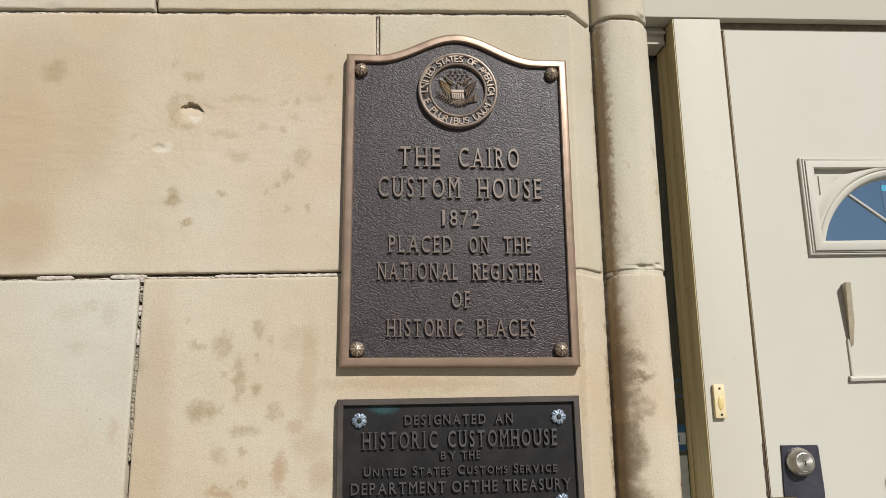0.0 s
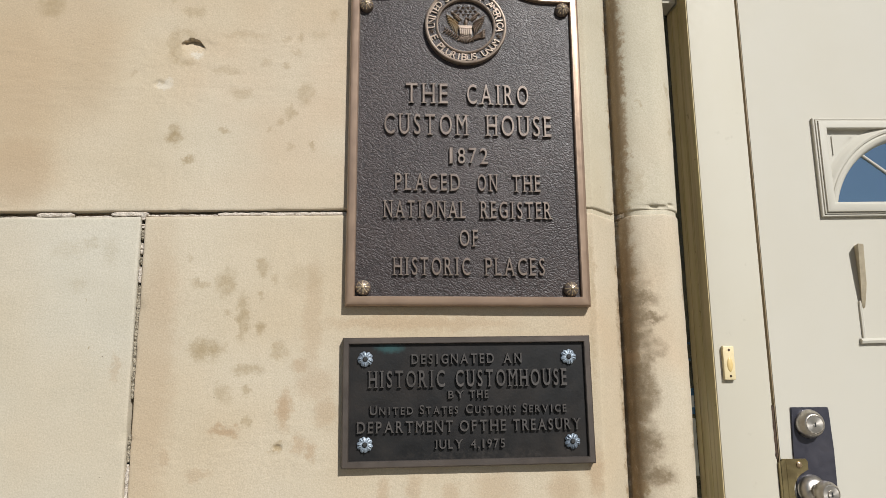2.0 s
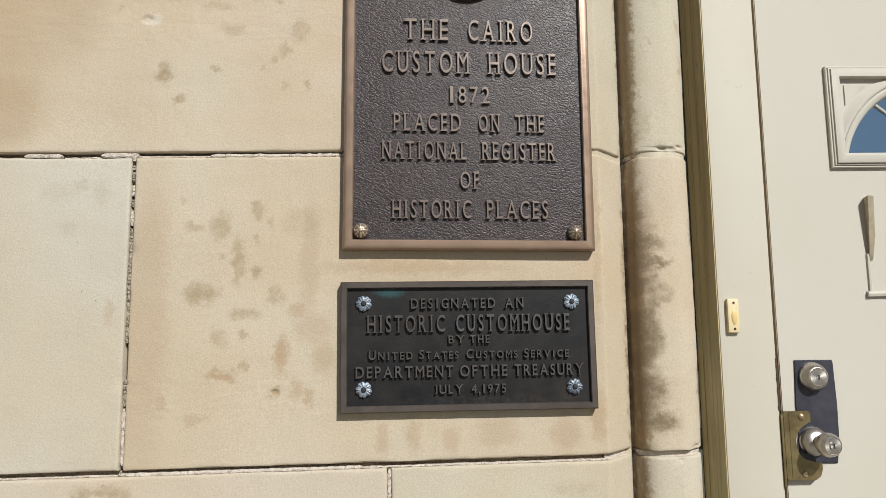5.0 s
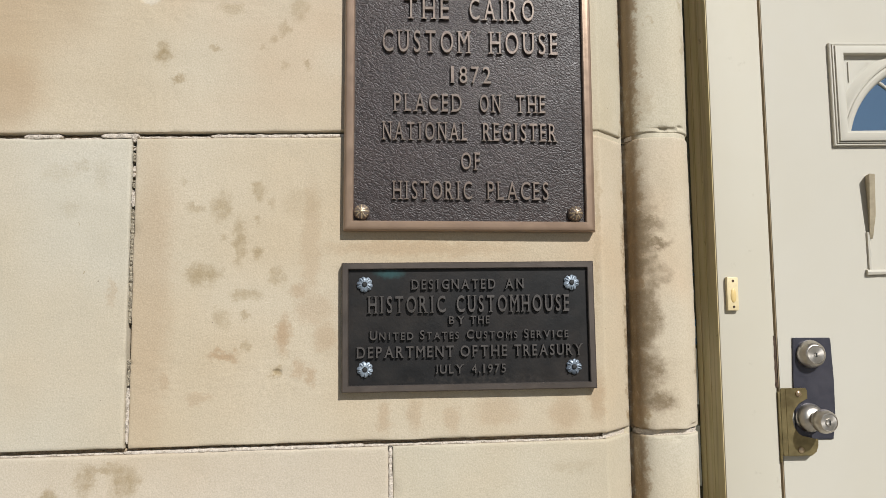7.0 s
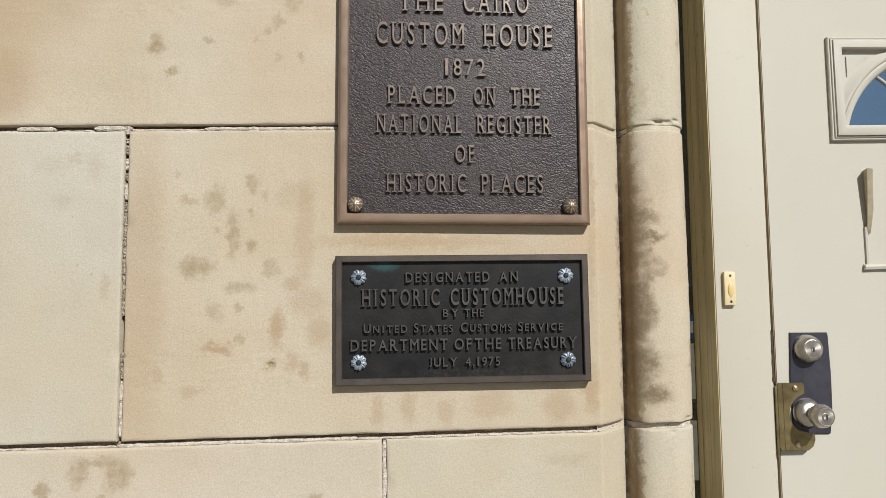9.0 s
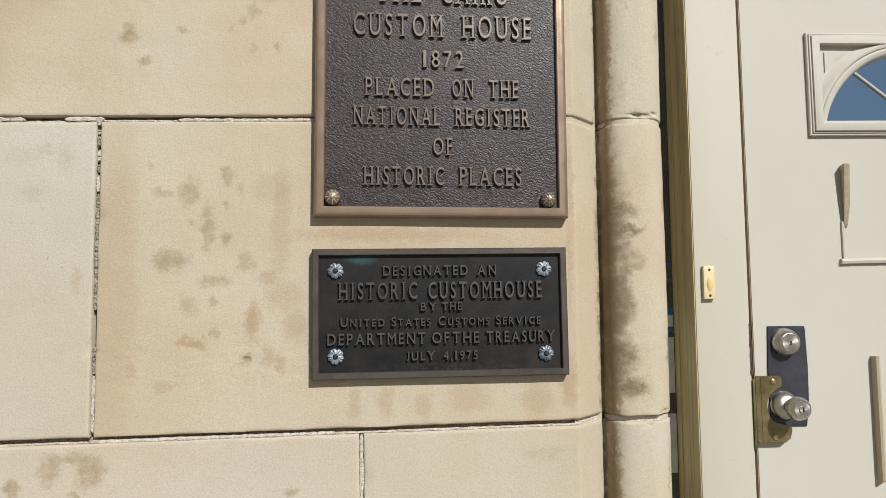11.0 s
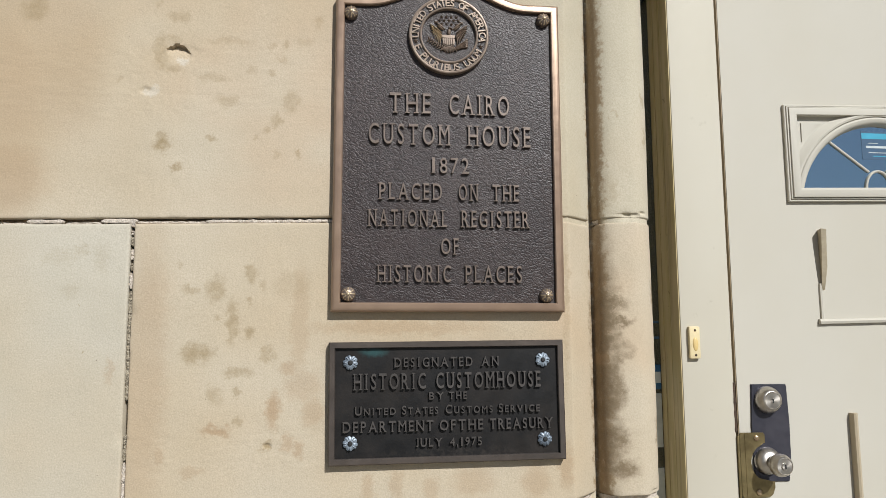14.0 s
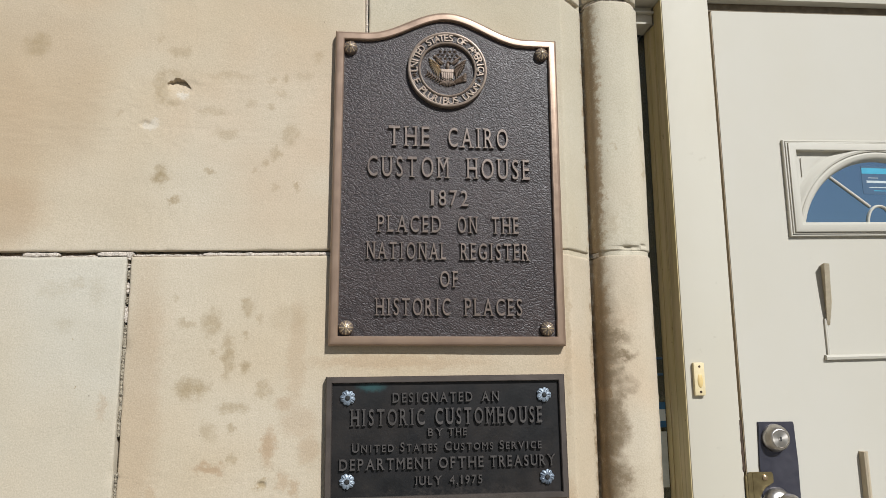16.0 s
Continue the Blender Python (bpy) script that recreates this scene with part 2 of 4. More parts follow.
def leather_material():
    """Dark cast bronze with a wrinkled, leather-like skin that shines on its ridges."""
    n = Nodes("dark bronze leather ground")
    drift = n.scaled(n.vec("SUBTRACT", n.noise(120, 2, 0.5, out=1), (0.5, 0.5, 0.5)), 0.0060)
    skewed = n.vec("ADD", n.vec("MULTIPLY", n.vec("ADD", n.pos, drift), (0.62, 1.0, 1.25)), n.vec("MULTIPLY", n.scaled(n.vec("DOT_PRODUCT", n.pos, (0.35, 0, 0)), 1.0), (0, 0, 1)))
    folds = n.math("ABSOLUTE", n.math("SUBTRACT", n.noise(270, 1.0, 0.45, skewed), 0.5))
    ridge = n.ramp(folds, 0.0, 0.13)
    small = n.noise(900, 2, 0.5)
    cells = n.ramp(n.voronoi(280, "DISTANCE_TO_EDGE", skewed), 0.0, 0.30)
    height = n.math("ADD", n.math("ADD", n.math("MULTIPLY", ridge, 0.75), n.math("MULTIPLY", cells, 0.45)), n.math("MULTIPLY", small, 0.10))
    color = n.mix(n.ramp(n.noise(14, 4, 0.65), 0.35, 0.7), (0.034, 0.0240, 0.0232), (0.042, 0.0290, 0.0265))
    color = n.mix(n.ramp(height, 0.15, 0.75, 0.65, 0.0), color, (0.010, 0.008, 0.008))
    return n.done(color, n.ramp(n.noise(60, 3), 0.3, 0.7, 0.38, 0.46), 0.0, n.bump(height, 0.00050, 0.50), 0.34)


def black_bronze():
    """Blackened bronze, browner where it is rubbed, with a green bloom at the top."""
    n = Nodes("black bronze ground")
    big = n.noise(14, 4, 0.65)
    color = n.mix(n.ramp(big, 0.38, 0.70), (0.0055, 0.0052, 0.0055), (0.0165, 0.0130, 0.0110))
    wob = n.vec("ADD", n.pos, n.scaled(n.vec("SUBTRACT", n.noise(90, 4, 0.65, out=1), (0.5, 0.5, 0.5)), 0.016))
    away = n.vec("LENGTH", n.vec("MULTIPLY", n.vec("SUBTRACT", wob, (-0.093, 0, 0.134)), (55, 0, 140)))
    color = n.mix(n.ramp(away, 0.2, 1.3, 0.85, 0.0), color, (0.020, 0.062, 0.064))
    foot = n.vec("LENGTH", n.vec("MULTIPLY", n.vec("SUBTRACT", wob, (0.02, 0, 0.010)), (7, 0, 90)))
    color = n.mix(n.math("MULTIPLY", n.ramp(foot, 0.2, 1.2, 0.28, 0.0), n.ramp(n.noise(220, 3), 0.4, 0.65)), color, (0.060, 0.050, 0.042))
    return n.done(color, n.ramp(n.noise(60, 3), 0.3, 0.7, 0.44, 0.56), 0.1, n.bump(n.noise(330, 3, 0.6), 0.0005, 0.30), 0.38)


def turned_material(name, tint, rough):
    """Spun metal: fine circular brushing, so that the light runs out in rays from the middle."""
    n = Nodes(name)
    around = n.add("Tangent")
    around.direction_type, around.axis = "RADIAL", "Y"
    n.put(n.bsdf.inputs["Tangent"], around.outputs[0])
    n.bsdf.inputs["Anisotropic"].default_value = 0.65
    color = n.mix(n.ramp(n.noise(50, 3, 0.6), 0.35, 0.7), tint, tuple(c * 0.82 for c in tint))
    return n.done(color, n.ramp(n.noise(90, 3), 0.3, 0.7, rough - 0.05, rough + 0.06), 0.95, n.bump(n.noise(700, 2), 0.0002, 0.15))


def shaded_paint_material(name, tint):
    """Yellowed paint with runs, dirt and thin places that follow the wood's grain upright; the tint also holds shade
    and warm bounce.
    """
    n = Nodes(name)
    runs = n.noise(1.0, 4, 0.6, n.vec("MULTIPLY", n.pos, (75, 75, 2.2)))
    broad = n.noise(1.0, 3, 0.6, n.vec("MULTIPLY", n.pos, (45, 45, 5)))
    color = n.mix(n.ramp(broad, 0.35, 0.68), tint, (tint[0] * 1.12, tint[1] * 1.10, tint[2] * 1.25))
    color = n.mix(n.ramp(runs, 0.50, 0.72, 0.0, 0.50), color, (tint[0] * 0.52, tint[1] * 0.46, tint[2] * 0.42))
    color = n.mix(n.ramp(n.noise(55, 5, 0.75), 0.64, 0.70, 0.0, 0.7), color, (0.12, 0.085, 0.045))
    return n.done(color, 0.55, 0.0, n.bump(runs, 0.0006, 0.2, n.bump(n.noise(90, 3), 0.0006, 0.2)), 0.3)


def glass_material(name, mirror, tint, clear):
    """Coated window glass: a share of mirror over clear glass."""
    n = Nodes(name)
    shine, see, both = n.add("BsdfGlossy"), n.add("BsdfTransparent"), n.add("MixShader")
    shine.inputs["Color"].default_value, shine.inputs["Roughness"].default_value = (*tint, 1), 0.03
    see.inputs["Color"].default_value = (*clear, 1)
    n.put(shine.inputs["Normal"], n.bump(n.noise(5, 2), 0.004, 0.15))
    both.inputs[0].default_value = mirror
    n.tree.links.new(see.outputs[0], both.inputs[1])
    n.tree.links.new(shine.outputs[0], both.inputs[2])
    n.tree.links.new(both.outputs[0], n.tree.nodes["Material Output"].inputs[0])
    return n.mat


def plain_material(name, tint, rough=0.6, scale=40.0, change=0.15, metal=0.0):
    n = Nodes(name)
    color = n.mix(n.ramp(n.noise(scale, 4, 0.6), 0.3, 0.7), tint, tuple(c * (1 - change) for c in tint))
    return n.done(color, rough, metal, n.bump(n.noise(scale * 6, 2), 0.0006, 0.3))


mortar = mortar_material("lime mortar", (0.66, 0.585, 0.505), (0.52, 0.45, 0.375))
# Brown follows the colour of the shade inside the open joints.
mortar_shade = mortar_material("mortar browned for joint shade", (0.40, 0.31, 0.22), (0.24, 0.18, 0.12))
mortar_grey = mortar_material("sandy grey mortar", (0.46, 0.40, 0.30), (0.13, 0.11, 0.085))
paint = paint_material("cream door paint")
paint_frame = paint_material("cream frame paint", (0.470, 0.442, 0.375), wear=0.6)
bronze_field = leather_material()
bronze_letter = metal_material("bronze lettering", (0.180, 0.136, 0.110), (0.135, 0.102, 0.082), 0.38, 0.40, shine=0.7)
bronze_rim = metal_material("rubbed bronze rim", (0.315, 0.218, 0.152), (0.250, 0.170, 0.120), 0.35, 0.42, relief=0.10)
bronze_gilt = metal_material("rubbed golden bronze", (0.56, 0.44, 0.29), (0.40, 0.30, 0.19), 0.30, 0.6)
bronze_bright = metal_material("rubbed bright bronze", (0.50, 0.375, 0.235), (0.34, 0.245, 0.150), 0.28, 0.7)
dark_field = black_bronze()
seal_letter = metal_material("seal lettering", (0.290, 0.222, 0.172), (0.210, 0.158, 0.122), 0.38, 0.45)
dark_letter = metal_material("black bronze lettering", (0.074, 0.065, 0.060), (0.048, 0.042, 0.038), 0.42, 0.2, shine=0.6)
zinc = metal_material("weathered zinc", (0.28, 0.325, 0.375), (0.13, 0.155, 0.19), 0.45, 0.4)
nickel = turned_material("satin nickel", (0.52, 0.485, 0.44), 0.40)
nickel_dark = plain_material("dark keyway", (0.02, 0.02, 0.02), 0.5)
plate_dark = metal_material("dark slate plate", (0.045, 0.045, 0.060), (0.065, 0.063, 0.078), 0.38, 0.5)
brass = metal_material("tarnished brass", (0.27, 0.215, 0.105), (0.15, 0.115, 0.055), 0.36, 0.75)
ivory = plain_material("yellowed ivory plastic", (0.66, 0.55, 0.33), 0.4, 60, 0.12)
ivory_button = plain_material("amber plastic button", (0.62, 0.46, 0.20), 0.35, 60, 0.1)
splinter = plain_material("raw rotten wood", (0.085, 0.050, 0.030), 0.9, 160, 0.7)
peeled = plain_material("peeled moulding back", (0.42, 0.355, 0.25), 0.7, 60, 0.2)
# The header's shade on the strip is part of this brown.
strip_shade = plain_material("weather strip browned for shade", (0.17, 0.130, 0.080), 0.7, 60, 0.3)
fan_glass = glass_material("blue coated glass", 0.45, (0.54, 0.78, 1.0), (0.30, 0.36, 0.42))
side_glass = glass_material("dark window glass", 0.20, (0.8, 0.9, 1.0), (0.30, 0.33, 0.36))
sign_blue = plain_material("printed blue", (0.03, 0.12, 0.25), 0.4)
sign_cyan = plain_material("printed cyan", (0.05, 0.33, 0.48), 0.4)
sign_navy = plain_material("printed navy film", (0.045, 0.095, 0.165), 0.4)
sign_white = plain_material("printed white", (0.50, 0.55, 0.56), 0.5)
sign_red = plain_material("printed red", (0.55, 0.03, 0.05), 0.5)
paper = plain_material("faded paper", (0.50, 0.53, 0.50), 0.8)
# Olive tint puts shade and warm bounce light into the yellowed paint.
paint_bounce = shaded_paint_material("yellowed paint tinted for warm bounce", (0.47, 0.385, 0.195))
# Darker version of the same paint, with the door edge's shade in its brown.
paint_edge_shade = shaded_paint_material("yellowed paint browned for shade", (0.26, 0.20, 0.115))
# Cream browned to give the left-facing moulding its shade and warm bounce.
paint_trim_shade = paint_material("trim paint browned for shade", (0.41, 0.345, 0.25), wear=0.6)
room_wall = plain_material("dim room plaster", (0.22, 0.20, 0.18), 0.9, 3)
concrete = plain_material("worn concrete", (0.34, 0.32, 0.28), 0.9, 5, 0.3)
asphalt = plain_material("grey asphalt", (0.06, 0.06, 0.06), 0.9, 8, 0.3)


# ---- helpers for shapes ----
def thing(name, at, label, category, kind="", group=""):
    ob = new(name)
    ob.location = at
    ob.empty_display_size = 0.05
    return tagged(ob, label, category, group, kind)


def origin(ob):
    at = Vector(ob.location)
    while ob.parent:
        ob = ob.parent
        at += ob.location
    return at


def part(name, bm, material, parent, label="", smooth=True):
    """Links a bmesh, given in world places, as one mesh object under its thing."""
    base = origin(parent)
    for v in bm.verts:
        v.co -= base
    bmesh.ops.recalc_face_normals(bm, faces=bm.faces)
    me = bpy.data.meshes.new(name)
    bm.to_mesh(me)
    bm.free()
    if smooth:
        for p in me.polygons:
            p.use_smooth = True
        me.set_sharp_from_angle(angle=radians(32))
    me.materials.append(material)
    ob = new(name, me)
    ob.parent = parent
    return tagged(ob, label)


def whole(name, bm, material, label, category, kind="", smooth=True):
    """A thing or piece of the setting that is one mesh, in world places."""
    bmesh.ops.recalc_face_normals(bm, faces=bm.faces)
    me = bpy.data.meshes.new(name)
    bm.to_mesh(me)
    bm.free()
    if smooth:
        for p in me.polygons:
            p.use_smooth = True
        me.set_sharp_from_angle(angle=radians(32))
    me.materials.append(material)
    return tagged(new(name, me), label, category, "", kind)


def box(bm, x0, x1, y0, y1, z0, z1, bevel=0.0):
    made = bmesh.ops.create_cube(bm, size=1.0, matrix=Matrix.LocRotScale(((x0 + x1) / 2, (y0 + y1) / 2, (z0 + z1) / 2), None, (x1 - x0, y1 - y0, z1 - z0)))
    if bevel:
        edges = list({e for v in made["verts"] for e in v.link_edges})
        bmesh.ops.bevel(bm, geom=edges, offset=bevel, segments=2, affect="EDGES", profile=0.6)
    return bm


def boxes(*sizes, bevel=0.0):
    bm = bmesh.new()
    for s in sizes:
        box(bm, *s, bevel=bevel)
    return bm


def lathe(bm, x, z, rings, steps=32):
    """A turned shape with its axis along y. rings: (radius, y)."""
    loops = []
    for r, y in rings:
        if r < 1e-6:
            loops.append([bm.verts.new((x, y, z))])
        else:
            loops.append([bm.verts.new((x + r * math.cos(a), y, z + r * math.sin(a))) for a in (math.tau * k / steps for k in range(steps))])
    for a, b in zip(loops, loops[1:]):
        for k in range(steps):
            quad = [a[k % len(a)], a[(k + 1) % len(a)], b[(k + 1) % len(b)], b[k % len(b)]]
            quad = list(dict.fromkeys(quad))
            if len(quad) > 2:
                bm.faces.new(quad)
    return bm


def sweep(bm, path, profile, closed=True):
    """Sweeps profile rows (inset, y) along a path of (x, z) that runs counter-clockwise; the inset goes to its left."""
    count = len(path)
    rows = []
    for i, (x, z) in enumerate(path):
        p = Vector(path[i - 1]) if (closed or i) else None
        q = Vector(path[(i + 1) % count]) if (closed or i < count - 1) else None
        here = Vector((x, z))
        d1 = (here - p).normalized() if p is not None else (q - here).normalized()
        d2 = (q - here).normalized() if q is not None else d1
        n1, n2 = Vector((-d1.y, d1.x)), Vector((-d2.y, d2.x))
        m = (n1 + n2).normalized()
        m /= max(0.3, m.dot(n1))
        rows.append([bm.verts.new((x + m.x * s, y, z + m.y * s)) for s, y in profile])
    for i in range(count if closed else count - 1):
        a, b = rows[i], rows[(i + 1) % count]
        for k in range(len(profile) - 1):
            bm.faces.new((a[k], b[k], b[k + 1], a[k + 1]))
    return rows


def slab(bm, outline, y_front, y_back):
    """A flat plate of the outline (x, z)."""
    a = [bm.verts.new((x, y_front, z)) for x, z in outline]
    b = [bm.verts.new((x, y_back, z)) for x, z in outline]
    bm.faces.new(a), bm.faces.new(list(reversed(b)))
    for i in range(len(a)):
        j = (i + 1) % len(a)
        bm.faces.new((a[i], b[i], b[j], a[j]))
    return bm


# ---- lettering, from the built-in font, with small serifs ----
CHARS = "ABCDEFGHIJLMNOPRSTUVY0123456789,"
SERIFS = {"A": "bl br", "B": "bl tl", "D": "bl tl", "E": "bl tl", "F": "bl tl", "H": "bl br tl tr", "I": "bc tc", "J": "tr", "L": "bl tl", "M": "bl br tl tr",
          "N": "bl tl tr", "P": "bl tl", "R": "bl br tl", "T": "bc", "U": "tl tr", "V": "tl tr", "Y": "bc tl tr", "1": "bc"}


def make_glyphs(weight):
    made, found = [], {}
    for ch in CHARS:
        curve = bpy.data.curves.new("glyph", "FONT")
        curve.body, curve.size, curve.extrude, curve.bevel_depth, curve.bevel_resolution, curve.resolution_u, curve.offset = ch, 1.0, 0.05, 0.010, 0, 4, weight if ch not in "MN" else min(weight, 0.0)
        made.append((ch, new("glyph", curve)))
    bpy.context.view_layer.update()
    graph = bpy.context.evaluated_depsgraph_get()
    for ch, ob in made:
        me = bpy.data.meshes.new_from_object(ob.evaluated_get(graph))
        co = np.array([v.co[:] for v in me.vertices])
        lo, hi = co.min(0), co.max(0)
        tall = hi[1] - lo[1] if ch != "," else 0.74
        co -= (lo[0], lo[1] if ch != "," else 0.0, lo[2])
        co[:, :2] /= tall
        co[:, 2] /= hi[2] - lo[2]
        found[ch] = (co, [tuple(p.vertices) for p in me.polygons], (hi[0] - lo[0]) / tall)
        curve = ob.data
        bpy.data.objects.remove(ob), bpy.data.curves.remove(curve), bpy.data.meshes.remove(me)
    return found


LIGHT, HEAVY = make_glyphs(-0.006), make_glyphs(0.005)


def glyph(bm, font, ch, place, wide, serif):
    """Adds a letter of height 1 and width wide, x and z in its plane and depth 0 to 1, through the function place(x, z, d)."""
    co, faces, natural = font[ch]
    vs = [bm.verts.new(place(c[0] / natural * wide, c[1], c[2])) for c in co]
    for f in faces:
        try:
            bm.faces.new([vs[i] for i in f])
        except ValueError:
            pass
    stem = 0.10 * wide / natural / 0.6
    for key in SERIFS.get(ch, "").split() if serif else ():
        z0, z1 = (0.0, 0.055) if key[0] == "b" else (0.945, 1.0)
        cx = {"l": stem * 0.62, "r": wide - stem * 0.62, "c": wide / 2}[key[1]]
        if ch in "AVY" and key[1] != "c":
            cx = stem * 0.4 if key[1] == "l" else wide - stem * 0.4
        w = serif
        c8 = [bm.verts.new(place(cx + sx * w, z, d)) for d in (0.0, 0.93) for sx, z in ((-1, z0), (1, z0), (1, z1), (-1, z1))]
        for f in ((4, 5, 6, 7), (0, 1, 5, 4), (1, 2, 6, 5), (2, 3, 7, 6), (3, 0, 4, 7)):
            bm.faces.new([c8[i] for i in f])


def word(font, text, x0, x1, z0, z1, y, depth, material, parent, gap=0.42, serif=0.12, small=0.8, bend=None):
    """A word that fills x0..x1, each letter a part of its own; capitals of height z1 - z0, lower case as small capitals."""
    high = z1 - z0
    sizes = [high * (small if c.islower() else 1.0) for c in text]
    pads = [0.26 * s if serif and c.upper() in "I1" else 0.0 for c, s in zip(text, sizes)]
    wides = [(font[c.upper()][2] if c != "1" else 0.26) * s for c, s in zip(text, sizes)]
    mean = (sum(wides) + sum(pads)) / len(wides)
    k = (x1 - x0) / (sum(wides) + sum(pads) + gap * mean * (len(text) - 1))
    x = x0
    for c, s, w, pad in zip(text, sizes, wides, pads):
        here = x + pad * k / 2
        bm = bmesh.new()
        glyph(bm, font, c.upper(), lambda gx, gz, d: (here + gx * s, y - d * depth, z0 + gz * s), w * k / s, serif)
        part("letter", bend(bm) if bend else bm, material, parent, smooth=False)
        x += (w + pad + gap * mean) * k


# ---- the stone wall ----
EDGE = 0.160
PROFILE = [(EDGE + 0.002, 0.0012), (EDGE + 0.005, 0.0042), (EDGE + 0.012, 0.0112), (EDGE + 0.022, 0.0212), (EDGE + 0.032, 0.0312), (EDGE + 0.0395, 0.0390), (EDGE + 0.0420, 0.0425)]
CX, CY, CR = 0.2455, 0.0490, 0.0408
for a in range(184, 366, 4):
    # the flank towards the wall is a little flattened
    power = 0.62 if a < 270 else 1.0
    c, d = math.cos(radians(a)), math.sin(radians(a))
    PROFILE.append((CX + CR * math.copysign(abs(c) ** power, c), CY + CR * math.copysign(abs(d) ** power, d)))
PROFILE += [(CX + CR, 0.07), (CX + CR, 0.12), (CX + CR, 0.25), (CX + CR, 0.5), (CX + CR, 0.93)]


def low(x):
    return 1.3335 + 0.017 * (x + 0.09)


def middle(x):
    return 1.6875 + 0.020 * (x + 0.30)


def upper(x):
    return 2.0525 + 0.034 * (x + 0.08)


def level(z):
    return lambda x: z + 0.02 * x


wall = thing("wall_south", (0, 0, 0), "buff sandstone ashlar wall with stained blocks and open joints", "wall", "structure")


def spaced(a, b, step, extra=()):
    """Places from a to b, close together at both ends."""
    ends = [0, 0.0008, 0.002, 0.004, 0.007, 0.012]
    inner = list(np.linspace(a + 0.012, b - 0.012, max(2, int((b - a) / step))))
    return sorted({round(v, 5) for v in [a + e for e in ends] + inner + [b - e for e in ends] + list(extra)})


def stone(name, x0, x1, bottom, top, material, column=False, step=0.008, gap=0.0034, pits=(), chips=1.0):
    """One block: a face of many small facets with worn arrises, and returns into the joints. With column it runs on round the engaged column."""
    bm = bmesh.new()
    fine_x = [c[0] + d for c in pits for d in np.linspace(-0.022, 0.022, 57)]
    fine_z = [c[1] + d for c in pits for d in np.linspace(-0.022, 0.022, 57)]
    side = gap * 0.7
    us = spaced(x0 + side, (EDGE if column else x1 - side), step, [x for x in fine_x if x0 + 0.02 < x < 0.14])
    if column:
        us = [u for u in us if u <= EDGE - 0.004] + [EDGE - 0.002, EDGE]
    line = [(u, 0.0) for u in us] + (PROFILE if column else [])
    zmid = (bottom(0) + top(0)) / 2
    vs = spaced(0.0, top(0) - bottom(0) - 2 * gap, step, [z - bottom(0) - gap for z in fine_z])
    height = vs[-1]
    grid = []
    for i, (x, y) in enumerate(line):
        a, b = Vector(line[max(0, i - 1)]), Vector(line[min(len(line) - 1, i + 1)])
        d = (b - a).normalized()
        nx, ny = d.y, -d.x
        col = []
        span = top(x) - bottom(x) - 2 * gap
        for v in vs:
            z = bottom(x) + gap + v / height * span
            lean = 0.0 if column and x > 0 else -0.014 * (z - 1.5) * (1 if x < 0 else 0)
            rough = noise.noise((x * 55, y * 55, z * 55)) + 0.6 * noise.noise((x * 160, y * 160 + 9, z * 160))
            edge = min(v, height - v, x - x0 - side, 1 if column else x1 - side - x) + 0.0006 * chips * rough
            r = 0.0024 + 0.0011 * chips * noise.noise((x * 21, 3.3, z * 21))
            inset = 0.0 if edge >= r else r - math.sqrt(max(0.0, r * r - (r - max(edge, 0)) ** 2))
            bite = max(0.0, noise.noise((x * 34, y * 34 + 5, z * 34)) - 0.42) * 0.010 * chips if edge < 0.006 else 0.0
            wave = 0.0011 * noise.noise((x * 6, y * 6, z * 6)) + 0.00035 * rough
            hollow = 0.0
            for cx, cz, cr, deep in pits:
                jag = 1 + 0.28 * noise.noise((x * 90, 1, z * 90))
                q = math.hypot((x - cx) * 0.85, (z - cz) * 1.4) / cr * jag
                bias = 1 + 0.5 * max(-1, min(1, (z - cz) / cr))
                hollow += deep * bias * math.exp(-q ** 4) + 0.18 * deep * math.exp(-(q / 1.9) ** 2)
            hollow += crater(x, z) if pits is HOLE else 0.0
            k = wave - inset - bite - hollow
            col.append(bm.verts.new((x + lean + nx * k, y + ny * k, z)))
        grid.append(col)
    for a, b in zip(grid, grid[1:]):
        for k in range(len(vs) - 1):
            bm.faces.new((a[k], b[k], b[k + 1], a[k + 1]))
    rim = [c[0] for c in grid] + grid[-1][1:] + [c[-1] for c in reversed(grid[:-1])] + list(reversed(grid[0][1:-1]))
    back = []
    for v in rim:
        inner = v.co.copy()
        if column and v.co.x > EDGE:
            inner = Vector((min(v.co.x, CX), max(v.co.y, 0.0) + (0.04 if v.co.y < 0.07 else 0.0), v.co.z))
            inner.x -= 0.02
        else:
            inner.y += 0.06
        back.append(bm.verts.new(inner))
    for i in range(len(rim)):
        j = (i + 1) % len(rim)
        bm.faces.new((rim[i], rim[j], back[j], back[i]))
    return part(name, bm, material, wall)


